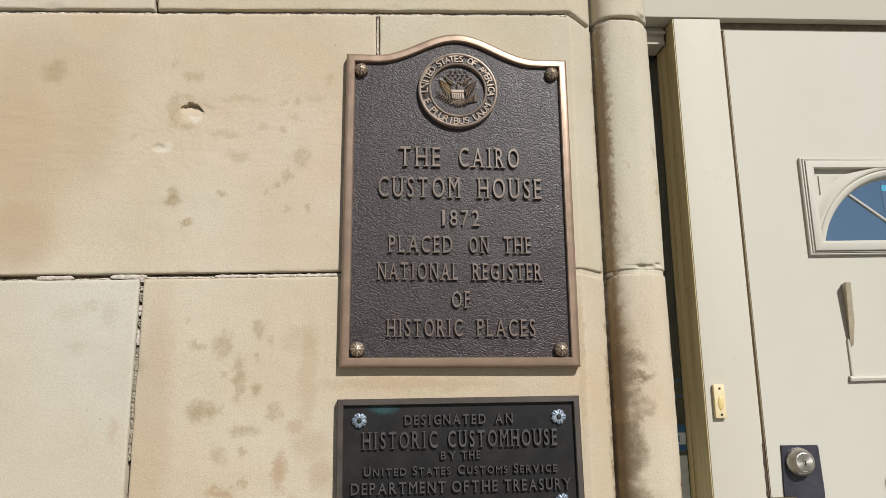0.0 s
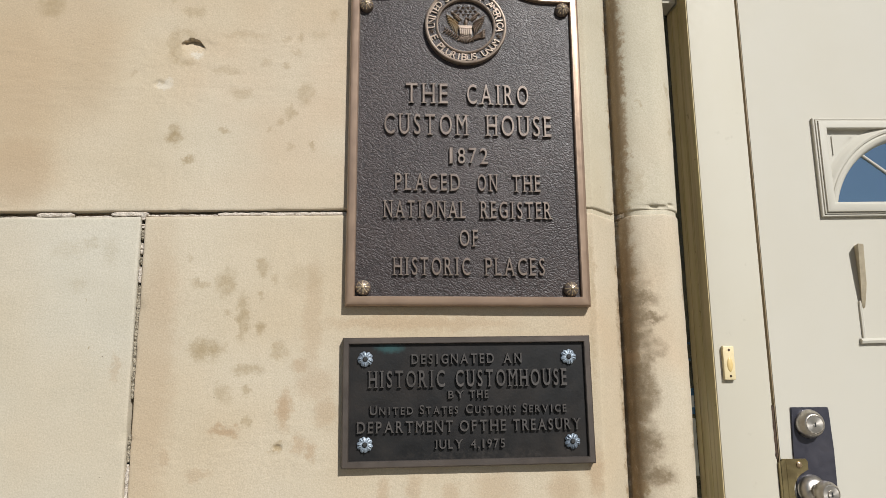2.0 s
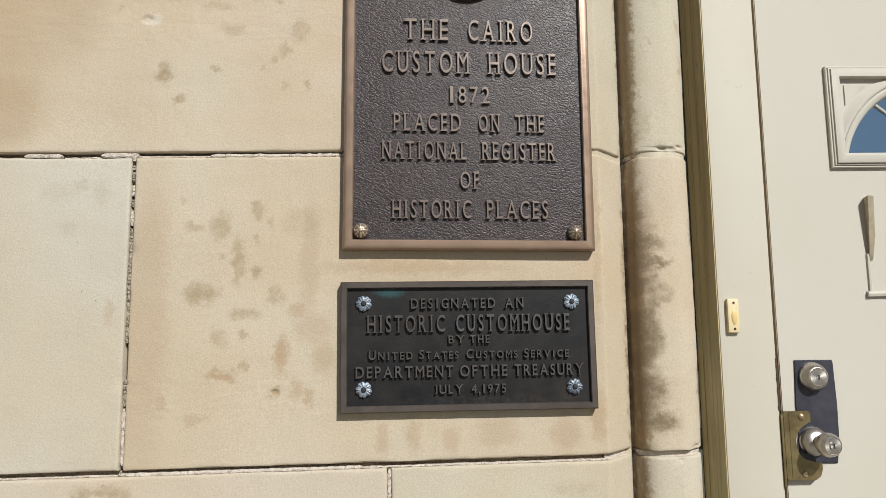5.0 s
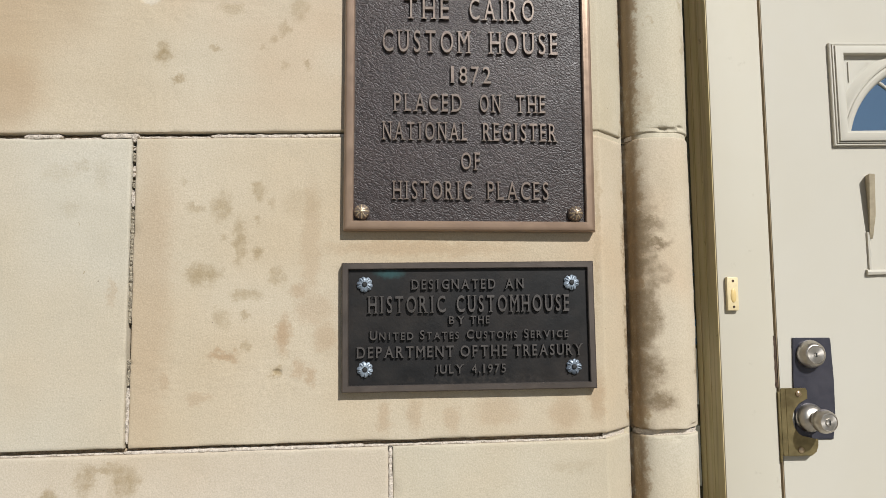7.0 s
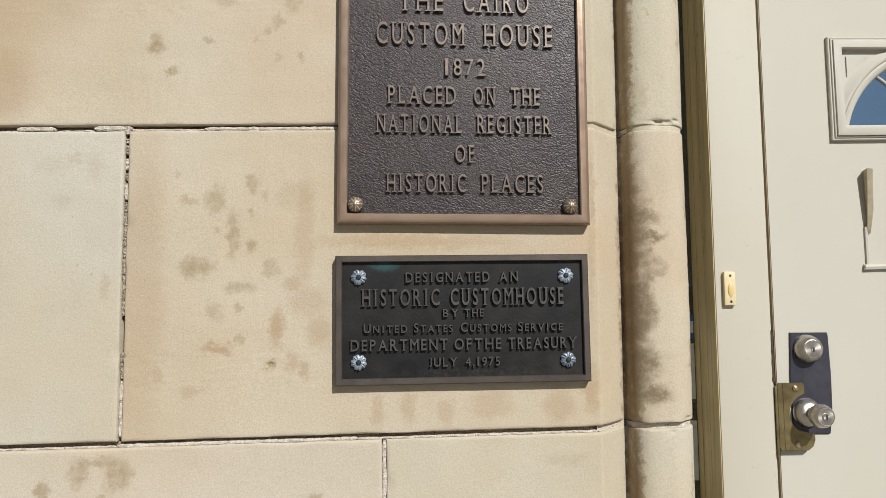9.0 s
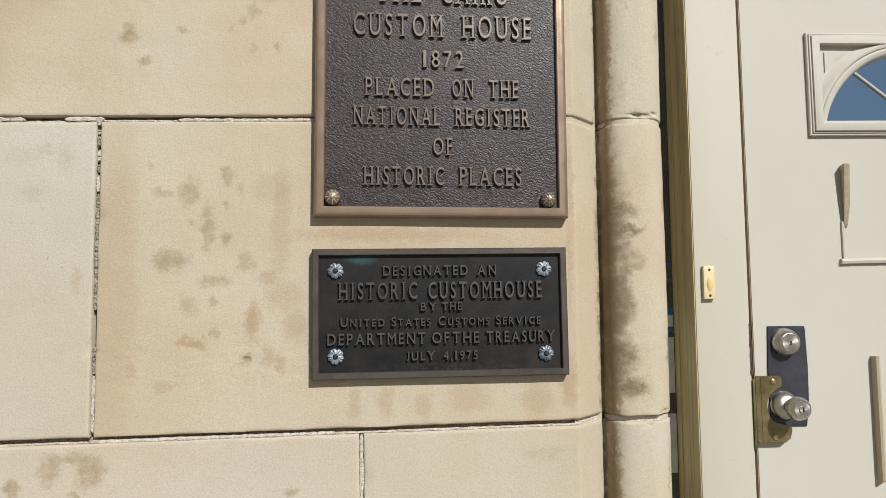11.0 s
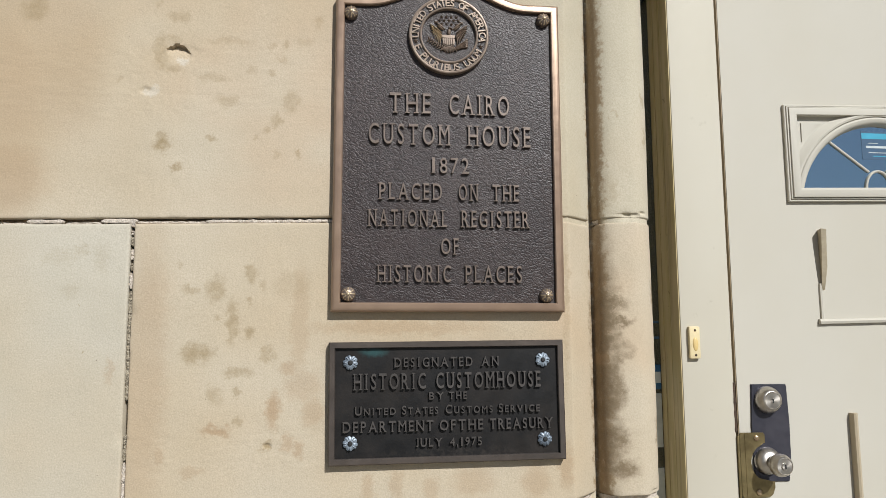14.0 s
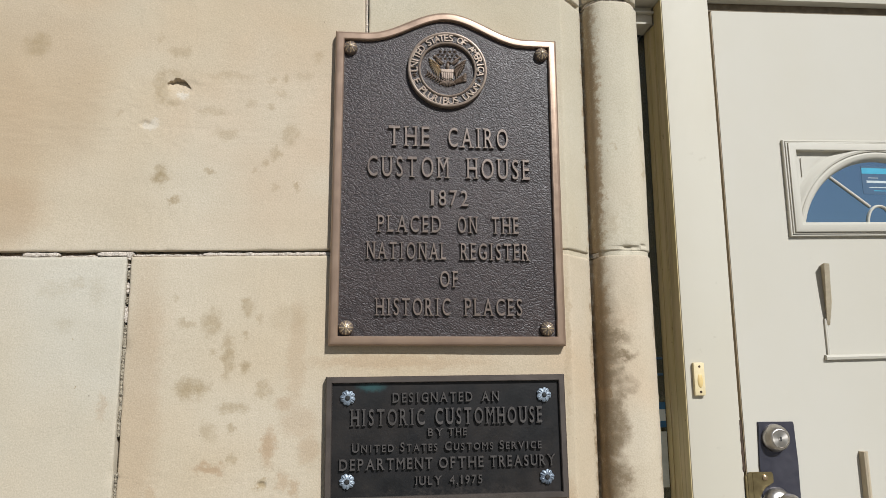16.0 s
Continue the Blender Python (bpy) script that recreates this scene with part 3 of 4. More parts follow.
def crumbs(x0, x1, z, proud, thick, steps=0, upright=False, seed=1, material=None):
    """A ragged strip of mortar in a joint; z: the joint's line, or with upright its x place."""
    bm = bmesh.new()
    rnd = random.Random(seed)
    steps = steps or max(4, int((x1 - x0) / 0.004))
    rows = []
    for i in range(steps + 1):
        s = x0 + (x1 - x0) * i / steps
        end = 0.5 if i in (0, steps) else 1.0
        t = thick * end * rnd.uniform(0.75, 1.1)
        y = proud + rnd.uniform(-0.0006, 0.0010)
        mid = (z(s) if callable(z) else z) + rnd.uniform(-0.0003, 0.0003)
        ring = ((mid - t / 2, 0.03), (mid - t / 2, y + 0.0008), (mid - t * 0.2, y), (mid + t * 0.25, y + rnd.uniform(-0.0004, 0.0006)), (mid + t / 2, y + 0.001), (mid + t / 2, 0.03))
        rows.append([bm.verts.new((c - 0.014 * (s - 1.5), y2, s) if upright else (s, y2, c)) for c, y2 in ring])
    for a, b in zip(rows, rows[1:]):
        for k in range(5):
            bm.faces.new((a[k], a[k + 1], b[k + 1], b[k]))
    bm.faces.new(rows[0]), bm.faces.new(list(reversed(rows[-1])))
    return part("mortar", bm, material or mortar, wall, smooth=False)


core = boxes((-3.5, 0.20, 0.040, 0.93, 0.0, 4.4), (2.19, 5.5, 0.040, 0.93, 0.0, 4.4), (0.20, 2.19, 0.03, 0.93, 3.45, 4.4))
part("core", core, stone_plain, wall, "rough stone core behind the blocks")
def crater(x, z):
    """The knocked-out hole: an overhung, jagged upper lip and a smooth bowl that runs out below."""
    u = (x + 0.3365) / 0.0150
    if abs(u) >= 1.0:
        return 0.0
    top = 1.9135 - 0.0055 * u * u - (0.006 * u * u if u > 0 else 0.0) + 0.0016 * noise.noise((x * 220, 4.0, 0.5))
    foot = 1.8835 + 0.0120 * u * u
    if not foot < z < top:
        return 0.0
    f = (z - foot) / (top - foot)
    return (0.0085 * f ** 2.2 + 0.0008 * noise.noise((x * 400, 2.0, z * 400)) * f) * (1 - u * u) ** 0.6


HOLE = ((-0.3365, 1.9010, 0.0200, 0.0010), (-0.374, 1.851, 0.007, 0.0012))
CHIPS = ((0.243, 1.7050, 0.0055, 0.0030), (0.256, 1.7040, 0.0050, 0.0028), (0.268, 1.7085, 0.0035, 0.0022))
stone("stone", -0.760, -0.0975, middle, upper, stone_long, False, 0.007, pits=HOLE, chips=1.3)
stone("stone", -0.0975, 0, middle, upper, stone_corner, True, 0.007, pits=CHIPS, chips=1.3)
stone("stone", -0.3845, 0, low, middle, stone_plaque, True, 0.007, chips=1.3, pits=((-0.219, 1.414, 0.004, 0.0012),))
stone("stone", -1.05, -0.3845, low, middle, stone_pale, False, 0.009)
stone("stone", -0.86, -0.0925, level(0.978), low, stone_low, False, 0.009)
stone("stone", -0.0925, 0, level(0.978), low, stone_foot, True, 0.009, chips=1.4)
stone("stone", -0.95, -0.391, upper, level(2.42), stone_pale, False, 0.010)
stone("stone", -0.391, 0, upper, level(2.42), stone_plain, True, 0.009, chips=1.5)
for z0, z1, cut in ((0.0, 0.30, -0.30), (0.30, 0.64, 0.02), (0.64, 0.978, -0.40), (2.42, 2.80, -0.35), (2.80, 3.45, -0.05)):
    stone("stone", cut, 0, level(z0), level(z1), stone_plain, True, 0.05)
    stone("stone", cut - 0.75, cut, level(z0), level(z1), stone_pale, False, 0.06)
    stone("stone", -3.4, cut - 0.75, level(z0), level(z1), stone_plain, False, 0.2)
for z0, z1, cut in ((0.978, 1.3335, -0.86), (1.3335, 1.6875, -1.05), (1.6875, 2.0525, -0.76), (2.0525, 2.42, -0.95)):
    stone("stone", -3.4, cut, level(z0), level(z1), stone_plain, False, 0.2)
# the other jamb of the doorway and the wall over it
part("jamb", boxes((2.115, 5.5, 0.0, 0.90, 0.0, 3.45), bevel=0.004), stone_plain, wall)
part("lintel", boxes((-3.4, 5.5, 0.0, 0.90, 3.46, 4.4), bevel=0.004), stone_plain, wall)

# Backing strips added deep in the joints, coloured like the shade there.
crumbs(-0.80, 0.160, low, 0.0085, 0.0066, 60, seed=31, material=mortar_shade)
crumbs(-0.80, 0.160, middle, 0.0105, 0.0066, 60, seed=32, material=mortar_shade)
crumbs(-0.510, -0.468, lambda x: middle(x) - 0.0002, 0.0012, 0.0048, seed=2)
crumbs(-0.424, -0.382, lambda x: middle(x), 0.0010, 0.0054, seed=3)
crumbs(-0.386, -0.300, lambda x: middle(x) - 0.0016, 0.0045, 0.0030, seed=4)
crumbs(-0.300, -0.130, lambda x: middle(x) - 0.0008, 0.0022, 0.0042, seed=5)
crumbs(-0.74, -0.510, lambda x: middle(x) - 0.0016, 0.0065, 0.0030, seed=6)
crumbs(-0.467, -0.425, lambda x: middle(x) - 0.0016, 0.0065, 0.0030, seed=16)
crumbs(-0.80, -0.386, lambda x: low(x) - 0.0024, 0.0034, 0.0026, seed=7)
crumbs(-0.384, -0.120, lambda x: low(x) - 0.0018, 0.0010, 0.0040, seed=17)
crumbs(-0.120, 0.158, lambda x: low(x) - 0.0023, 0.0022, 0.0026, seed=18)
crumbs(-0.80, 0.155, lambda x: upper(x) - 0.0006, 0.0046, 0.0052, seed=8)
crumbs(1.470, 1.600, -0.3845, 0.0030, 0.0046, 60, upright=True, seed=9, material=mortar_grey)
for k, (a, b) in enumerate(((1.603, 1.622), (1.625, 1.634), (1.638, 1.651), (1.655, 1.666), (1.669, 1.674))):
    crumbs(a, b, -0.3845 + 0.0004 * (k % 2), 0.0020 + 0.0012 * (k % 3), 0.0042, 8, upright=True, seed=20 + k, material=mortar_grey if k % 2 else mortar)
crumbs(1.679, 1.687, -0.3845, 0.0012, 0.0066, 4, upright=True, seed=27)
crumbs(1.400, 1.430, -0.3845, 0.0034, 0.0040, 14, upright=True, seed=10, material=mortar_grey)
crumbs(1.430, 1.470, -0.3845, 0.0100, 0.0030, 12, upright=True, seed=15, material=mortar_grey)
crumbs(1.337, 1.398, -0.3845, 0.0020, 0.0040, upright=True, seed=11)
crumbs(1.00, 1.329, -0.0925, 0.0009, 0.0047, upright=True, seed=12)
crumbs(2.060, 2.40, -0.391, 0.0024, 0.0042, upright=True, seed=13)
crumbs(1.70, 2.046, -0.0975, 0.0040, 0.0036, upright=True, seed=14)

def column_mortar(line):
    bm = bmesh.new()
    base = [(EDGE - 0.004, 0.004)] + [(x - (0.0035 if y > 0.04 and x > 0.25 else 0.0), y + 0.0075) for x, y in PROFILE[:-3]] + [(0.20, 0.12)]
    a = [bm.verts.new((x, y, line(0.2) - 0.0036)) for x, y in base]
    b = [bm.verts.new((x, y, line(0.2) + 0.0030)) for x, y in base]
    bm.faces.new(a), bm.faces.new(list(reversed(b)))
    for i in range(len(a)):
        j = (i + 1) % len(a)
        bm.faces.new((a[i], a[j], b[j], b[i]))
    part("mortar", bm, mortar, wall, smooth=False)


for line in (low, middle, upper):
    column_mortar(line)

# ---- ground, doorway floor and the room behind ----
bm = bmesh.new()
bmesh.ops.create_grid(bm, x_segments=20, y_segments=20, size=2500)
whole("ground", bm, asphalt, "grey asphalt street reaching to the horizon", "ground", "structure")
whole("pavement", boxes((-12, 12, -3.2, 0.02, 0.004, 0.10), bevel=0.008), concrete, "worn concrete pavement along the wall", "pavement", "structure")
whole("doorstep", boxes((CX + CR, 2.115, -0.35, 0.93, 0.0, 0.24), (CX + CR, 2.115, 0.0, 0.93, 0.24, 0.40), bevel=0.006), concrete, "worn concrete steps up to the door", "step", "structure")
room = thing("room_walls", (1.2, 2.5, 0.40), "dim plaster room behind the door", "wall", "structure")
part("wall", boxes((-0.4, 2.8, 4.0, 4.1, 0.4, 3.2), (-0.5, -0.4, 0.93, 4.1, 0.4, 3.2), (2.8, 2.9, 0.93, 4.1, 0.4, 3.2)), room_wall, room)
whole("floor", boxes((-0.5, 2.9, 0.93, 4.1, 0.30, 0.396)), room_wall, "dim floor of the room behind the door", "floor", "structure")
whole("ceiling", boxes((-0.5, 2.9, 0.93, 4.1, 3.2, 3.3)), room_wall, "dim ceiling of the room behind the door", "ceiling", "structure")

# ---- door frame ----
SLOPE = 0.023


def settled(bm, about=0.95):
    """The frame and door have sunk a little to one side."""
    for v in bm.verts:
        v.co.z += SLOPE * (v.co.x - about)
    return bm


frame_thing = thing("door_frame", (1.2, 0.80, 0.40), "cream painted wooden door frame with chipped edges", "door frame", "structure")


def fpart(name, bm, material=paint_frame, parent=None, label="", smooth=True):
    return part(name, settled(bm), material, parent or frame_thing, label, smooth)


L0, R0 = CX + CR + 0.002, 2.113
for a, b in ((0.6495, 0.7765), (1.6210, 1.752)):
    fpart("post", boxes((a, b, 0.735, 0.90, 0.402, 2.515), bevel=0.003))
fpart("header", boxes((L0, R0, 0.733, 0.90, 2.518, 3.448), bevel=0.003))
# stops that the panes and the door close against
# The two left stops wear the bounce-tinted paint, the right one plain cream.
fpart("stop", boxes((0.6470, 0.6490, 0.785, 0.90, 0.46, 2.466), bevel=0.002), paint_bounce)
fpart("stop", boxes((0.6450, 0.6466, 0.822, 0.90, 0.46, 2.466), bevel=0.0007), paint_bounce)
fpart("stop", boxes((1.7525, 1.760, 0.776, 0.90, 0.46, 2.466), bevel=0.002))
fpart("rail", boxes((L0, 0.6440, 0.785, 0.895, 2.468, 2.5165), bevel=0.003))
fpart("rail", boxes((L0, 0.6440, 0.772, 0.784, 2.494, 2.500), bevel=0.001))
fpart("rail", boxes((1.7605, R0, 0.785, 0.895, 2.468, 2.5165), bevel=0.003))
fpart("rail", boxes((L0, 0.6440, 0.785, 0.895, 0.402, 0.458), (1.7605, R0, 0.785, 0.895, 0.402, 0.458), bevel=0.003))
# Coloured as dark as the shade under the header makes it look.
fpart("weather_strip", boxes((0.7795, 1.6205, 0.757, 0.80, 2.4935, 2.5175), bevel=0.001), strip_shade, label="strip over the door, browned for the header's shade")
fpart("jamb_lining", boxes((0.7767, 0.7780, 0.790, 0.90, 0.402, 2.493), (1.6200, 1.6208, 0.790, 0.90, 0.402, 2.493)), paint_frame)
bm = bmesh.new()
rnd = random.Random(4)
rows = []
for k in range(40):
    z = 1.318 + 0.0030 * k
    depth = 0.0018 + 0.0028 * max(0.0, noise.noise((2.0, 0.0, z * 60))) + rnd.uniform(0, 0.0008)
    rows.append([bm.verts.new(c) for c in ((0.7762 - depth, 0.7346, z), (0.7765, 0.7340, z), (0.7782 + depth, 0.7375, z), (0.7782 + depth * 1.3, 0.770, z))])
for a, b in zip(rows, rows[1:]):
    for k in range(3):
        bm.faces.new((a[k], a[k + 1], b[k + 1], b[k]))
fpart("splinter", bm, splinter, label="raw rotten wood where the paint has broken off", smooth=False)
# Thin facing added to the post to carry the olive bounce tint.
fpart("post_side_tint", boxes((0.6474, 0.6493, 0.7375, 0.7845, 0.403, 2.514), bevel=0.0006), paint_bounce, label="post side in yellowed paint, tinted olive for shade and warm bounce")
fpart("threshold", boxes((0.783, 1.617, 0.735, 0.90, 0.402, 0.43), bevel=0.004))

# ---- sidelights ----
for a, b, nm in ((L0, 0.6440, "window_1"), (1.7605, R0, "window_2")):
    win = thing(nm, ((a + b) / 2, 0.848, 0.46), "dark narrow sidelight pane beside the door", "window", "structure")
    fpart("pane", boxes((a, b, 0.846, 0.850, 0.46, 2.467)), side_glass, win).visible_shadow = False


def sticker(name, label, rows, at, y=0.8448):
    """Flat printed sheets behind the pane: rows of (material, x0, x1, z0, z1, layer)."""
    ob = thing(name, at, label, "sticker")
    for i, (m, x0, x1, z0, z1, layer) in enumerate(rows):
        part("sheet" if not i else "print", boxes((x0, x1, y - 0.0003 * layer, y + 0.001, z0, z1)), m, ob, smooth=False)
    return ob


sticker("window_sticker", "small blue and white printed sticker on the sidelight", [(sign_blue, 0.56, 0.642, 1.408, 1.470, 0), (sign_white, 0.562, 0.6415, 1.424, 1.452, 1),
        (sign_blue, 0.600, 0.6045, 1.430, 1.446, 2), (sign_blue, 0.607, 0.6115, 1.430, 1.441, 2), (sign_blue, 0.614, 0.6185, 1.430, 1.441, 2), (sign_blue, 0.621, 0.6255, 1.430, 1.446, 2)], (0.6, 0.852, 1.408))
sticker("window_notice", "faded paper notice with red marks on the sidelight", [(paper, 0.50, 0.642, 1.265, 1.398, 0), (sign_red, 0.590, 0.6200, 1.352, 1.361, 1),
        (sign_red, 0.600, 0.6240, 1.328, 1.334, 1), (sign_red, 0.592, 0.6220, 1.308, 1.316, 1), (sign_white, 0.56, 0.632, 1.374, 1.377, 1), (sign_white, 0.56, 0.631, 1.384, 1.387, 1)], (0.57, 0.852, 1.265))
sticker("window_sheet", "pale paper sheet taped inside the sidelight", [(paper, 0.50, 0.642, 1.075, 1.215, 0), (sign_blue, 0.600, 0.618, 1.105, 1.109, 1), (sign_blue, 0.606, 0.624, 1.118, 1.121, 1)], (0.57, 0.852, 1.075))
sticker("window_tape", "clear tape strips across the sidelight", [(sign_navy, 0.50, 0.642, 1.535, 1.541, 0), (sign_navy, 0.50, 0.642, 1.575, 1.581, 0)], (0.57, 0.852, 1.535))

# ---- the door ----
door = thing("door_1", (0.7875, 0.745, 0.43), "closed cream painted door with a fan light and broken mouldings", "door", "structure")
FX, FZ, RA, DROP = 1.200, 1.911, 0.2155, 0.0485


def dpart(name, bm, material=paint, parent=None, label="", smooth=True, ruled=True):
    return part(name, settled(bm) if ruled else bm, material, parent or door, label, smooth)


dpart("leaf", boxes((0.7900, 0.960, 0.745, 0.790, 0.432, 2.4885), (1.440, 1.6125, 0.745, 0.790, 0.432, 2.4885), (0.960, 1.440, 0.745, 0.790, 0.432, 1.888), (0.960, 1.440, 0.745, 0.790, 2.120, 2.4885)), smooth=False)
# Strip laid over the leaf's edge; its brown stands in for shade in the gap.
dpart("leaf_edge", boxes((0.7876, 0.7898, 0.7465, 0.788, 0.434, 2.4865), bevel=0.0006), paint_edge_shade, label="door edge in yellowed paint browned for shade")
fan = thing("fan_light", (0, 0, 0), "", "")
fan.parent = door
fan.location = Vector((FX, 0.745, 1.877)) - door.location
tagged(fan, "half-round fan light in a moulded frame")


def arc(r, n=48, lo=None, hi=None):
    """A stretch of a circle about the fan's centre; whole: from base line to base line."""
    lo = math.degrees(math.asin((DROP - 0.010) / r)) if lo is None else lo
    hi = 180 - math.degrees(math.asin((DROP - 0.010) / r)) if hi is None else hi
    return [(FX + r * math.cos(radians(lo + (hi - lo) * k / n)), FZ - DROP + r * math.sin(radians(lo + (hi - lo) * k / n))) for k in range(n + 1)]


bm = bmesh.new()
sweep(bm, [(0.947, 1.877), (1.453, 1.877), (1.453, 2.130), (0.947, 2.130)],
      [(0, 0.7448), (0, 0.7375), (0.0015, 0.736), (0.004, 0.736), (0.0048, 0.7385), (0.006, 0.7335), (0.0085, 0.7325), (0.0095, 0.7355), (0.0105, 0.7290), (0.014, 0.7275), (0.0285, 0.7275), (0.0300, 0.729), (0.0305, 0.7435)])
dpart("border", bm, paint, fan)
bm = bmesh.new()
outline = [(0.970, 1.900), (1.430, 1.900), (1.430, 2.108), (0.970, 2.108)]
arch = arc(RA + 0.012)
# spandrels: the plate round the arch, set back
ring = [bm.verts.new((x, 0.7425, z)) for x, z in arch]
outer = []
for x, z in arch:
    dx, dz = x - FX, z - FZ
    k = min(abs(0.232 / dx) if abs(dx) > 1e-6 else 99, (2.110 - FZ) / dz if dz > 1e-6 else 99)
    outer.append(bm.verts.new((FX + dx * max(k, 1.001), 0.7425, FZ + dz * max(k, 1.001))))
for i in range(len(arch) - 1):
    bm.faces.new((ring[i], ring[i + 1], outer[i + 1], outer[i]))
dpart("spandrel", bm, paint, fan)
bm = bmesh.new()
sweep(bm, arc(RA), [(0.004, 0.751), (0.0, 0.7385), (-0.003, 0.7330), (-0.008, 0.7300), (-0.014, 0.7290), (-0.018, 0.7312), (-0.0195, 0.7345), (-0.021, 0.7300), (-0.026, 0.7285), (-0.029, 0.7300), (-0.0325, 0.7345), (-0.038, 0.7385), (-0.044, 0.7428)], closed=False)
dpart("arch_moulding", bm, paint, fan)
bm = bmesh.new()
for side in (-1, 1):
    bow = [(FX + side * abs(x - FX), z) for x, z in arc(RA + 0.052, 16, 124.5, 140.4)]
    front = [bm.verts.new((x, 0.7392, z)) for x, z in bow]
    rear = [bm.verts.new((x, 0.7440, z)) for x, z in bow]
    tip, toe = bm.verts.new((FX + side * 0.206, 0.7392, 2.083)), bm.verts.new((FX + side * 0.206, 0.7440, 2.083))
    for k in range(16):
        bm.faces.new((tip, front[k], front[k + 1]))
        bm.faces.new((front[k], rear[k], rear[k + 1], front[k + 1]))
    bm.faces.new((tip, toe, rear[0], front[0])), bm.faces.new((tip, front[-1], rear[-1], toe))
dpart("spandrel_moulding", bm, paint, fan)
bm = boxes((0.962, 1.438, 0.7285, 0.748, 1.888, 1.9115), bevel=0.003)
dpart("base_rail", bm, paint, fan)
bm = bmesh.new()
slab(bm, arc(RA + 0.004), 0.7475, 0.7505)
dpart("pane", bm, fan_glass, fan, "blue coated glass").visible_shadow = False
bm = bmesh.new()
for side in (-1, 1):
    sweep(bm, [(FX + side * 0.024, FZ + 0.044), (FX + side * 0.130, FZ + 0.1255)], [(-0.0032, 0.7475), (-0.0025, 0.7435), (0, 0.7425), (0.0025, 0.7435), (0.0032, 0.7475)], closed=False)
dpart("glazing_bar", bm, paint, fan)
bm = bmesh.new()
sweep(bm, [(FX + 0.034 * math.cos(math.pi * k / 20), FZ + 0.046 * math.sin(math.pi * k / 20)) for k in range(21)], [(-0.0035, 0.7475), (-0.0025, 0.7430), (0, 0.7415), (0.0025, 0.7430), (0.0035, 0.7475)], closed=False)
dpart("hub", bm, paint, fan)
fan.location.x += 0.003

# broken mouldings of the door's panels
bm = bmesh.new()
rows = []
for k in range(26):
    f = k / 25
    z = 1.806 - 0.150 * f
    off = 0.019 * (1 - f) ** 0.7 + 0.003
    wide = 0.013 if f < 0.62 else 0.013 - 0.009 * (f - 0.62) / 0.38
    x = 1.024 + 0.003 * f + 0.0002 * math.sin(k * 2.1)
    rows.append([bm.verts.new(c) for c in ((x, 0.744, z), (x - 0.004, 0.744 - off, z + 0.002), (x + wide * 0.5, 0.744 - off - 0.004, z), (x + wide, 0.744 - off * 0.6 - 0.002, z), (x + wide, 0.7445, z))])
for a, b in zip(rows, rows[1:]):
    for k in range(4):
        bm.faces.new((a[k], b[k], b[k + 1], a[k + 1]))
    bm.faces.new((a[4], b[4], b[0], a[0]))
bm.faces.new(rows[0]), bm.faces.new(list(reversed(rows[-1])))
dpart("moulding", bm, peeled, label="moulding peeling off the door", ruled=False)


def ragged(x0, x1, z, tall, out, seed, upright=False):
    """A thin bead with a torn edge."""
    bm = bmesh.new()
    rnd = random.Random(seed)
    rows = []
    n = max(8, int((x1 - x0) / 0.007))
    for k in range(n + 1):
        s = x0 + (x1 - x0) * k / n
        t = tall * (1 + 0.04 * math.sin(k * 0.9) * rnd.random())
        o = out * rnd.uniform(0.95, 1.05)
        ring = ((z + t / 2, 0.7448), (z + t / 2 - 0.001, 0.745 - o * 0.7), (z, 0.745 - o), (z - t / 2, 0.745 - o * 0.8), (z - t / 2 - rnd.uniform(0, 0.001), 0.7448))
        rows.append([bm.verts.new((c, y, s) if upright else (s, y, c)) for c, y in ring])
    for a, b in zip(rows, rows[1:]):
        for k in range(4):
            bm.faces.new((a[k], b[k], b[k + 1], a[k + 1]))
    bm.faces.new(rows[0]), bm.faces.new(list(reversed(rows[-1])))
    return bm


dpart("moulding", ragged(1.012, 1.385, 1.576, 0.012, 0.0095, 5))
dpart("moulding", ragged(1.580, 1.672, 1.023, 0.008, 0.006, 6, True), ruled=False)
dpart("moulding", ragged(1.080, 1.385, 1.076, 0.014, 0.010, 7))
bm = bmesh.new()
sweep(bm, [(1.084, 1.355), (1.084, 1.072)], [(-0.010, 0.7448), (-0.010, 0.737), (-0.0085, 0.728), (-0.004, 0.7255), (0.001, 0.730), (0.006, 0.7345), (0.009, 0.738), (0.010, 0.7448)], closed=False)
bm.verts.ensure_lookup_table()
for row in (list(bm.verts)[:8], list(bm.verts)[8:]):
    bm.faces.new(row)
# This strip's shaded look comes from its browner paint.
dpart("moulding", bm, paint_trim_shade, ruled=False)

# locks
bm = bmesh.new()
slab(bm, [(0.8215, 1.1975), (0.9080, 1.1975), (0.9145, 1.240), (0.9160, 1.330), (0.9130, 1.420), (0.9120, 1.4260), (0.8235, 1.4260), (0.8200, 1.330)], 0.7405, 0.7448)
bmesh.ops.bevel(bm, geom=[e for e in bm.edges if all(v.co.y < 0.742 for v in e.verts)], offset=0.0012, segments=2, affect="EDGES")
dpart("lock_plate", bm, plate_dark, label="dark slate lock plate", ruled=False)
bolt = dpart("deadbolt", lathe(bmesh.new(), 0.8615, 1.3890, [(0.0, 0.7404), (0.0322, 0.7404), (0.0325, 0.737), (0.0318, 0.733), (0.0290, 0.7245), (0.0245, 0.7180), (0.0218, 0.7158), (0.0208, 0.7154), (0.0200, 0.7166), (0.0190, 0.7150), (0.0, 0.7146)]), nickel, label="satin nickel deadbolt cylinder", ruled=False)
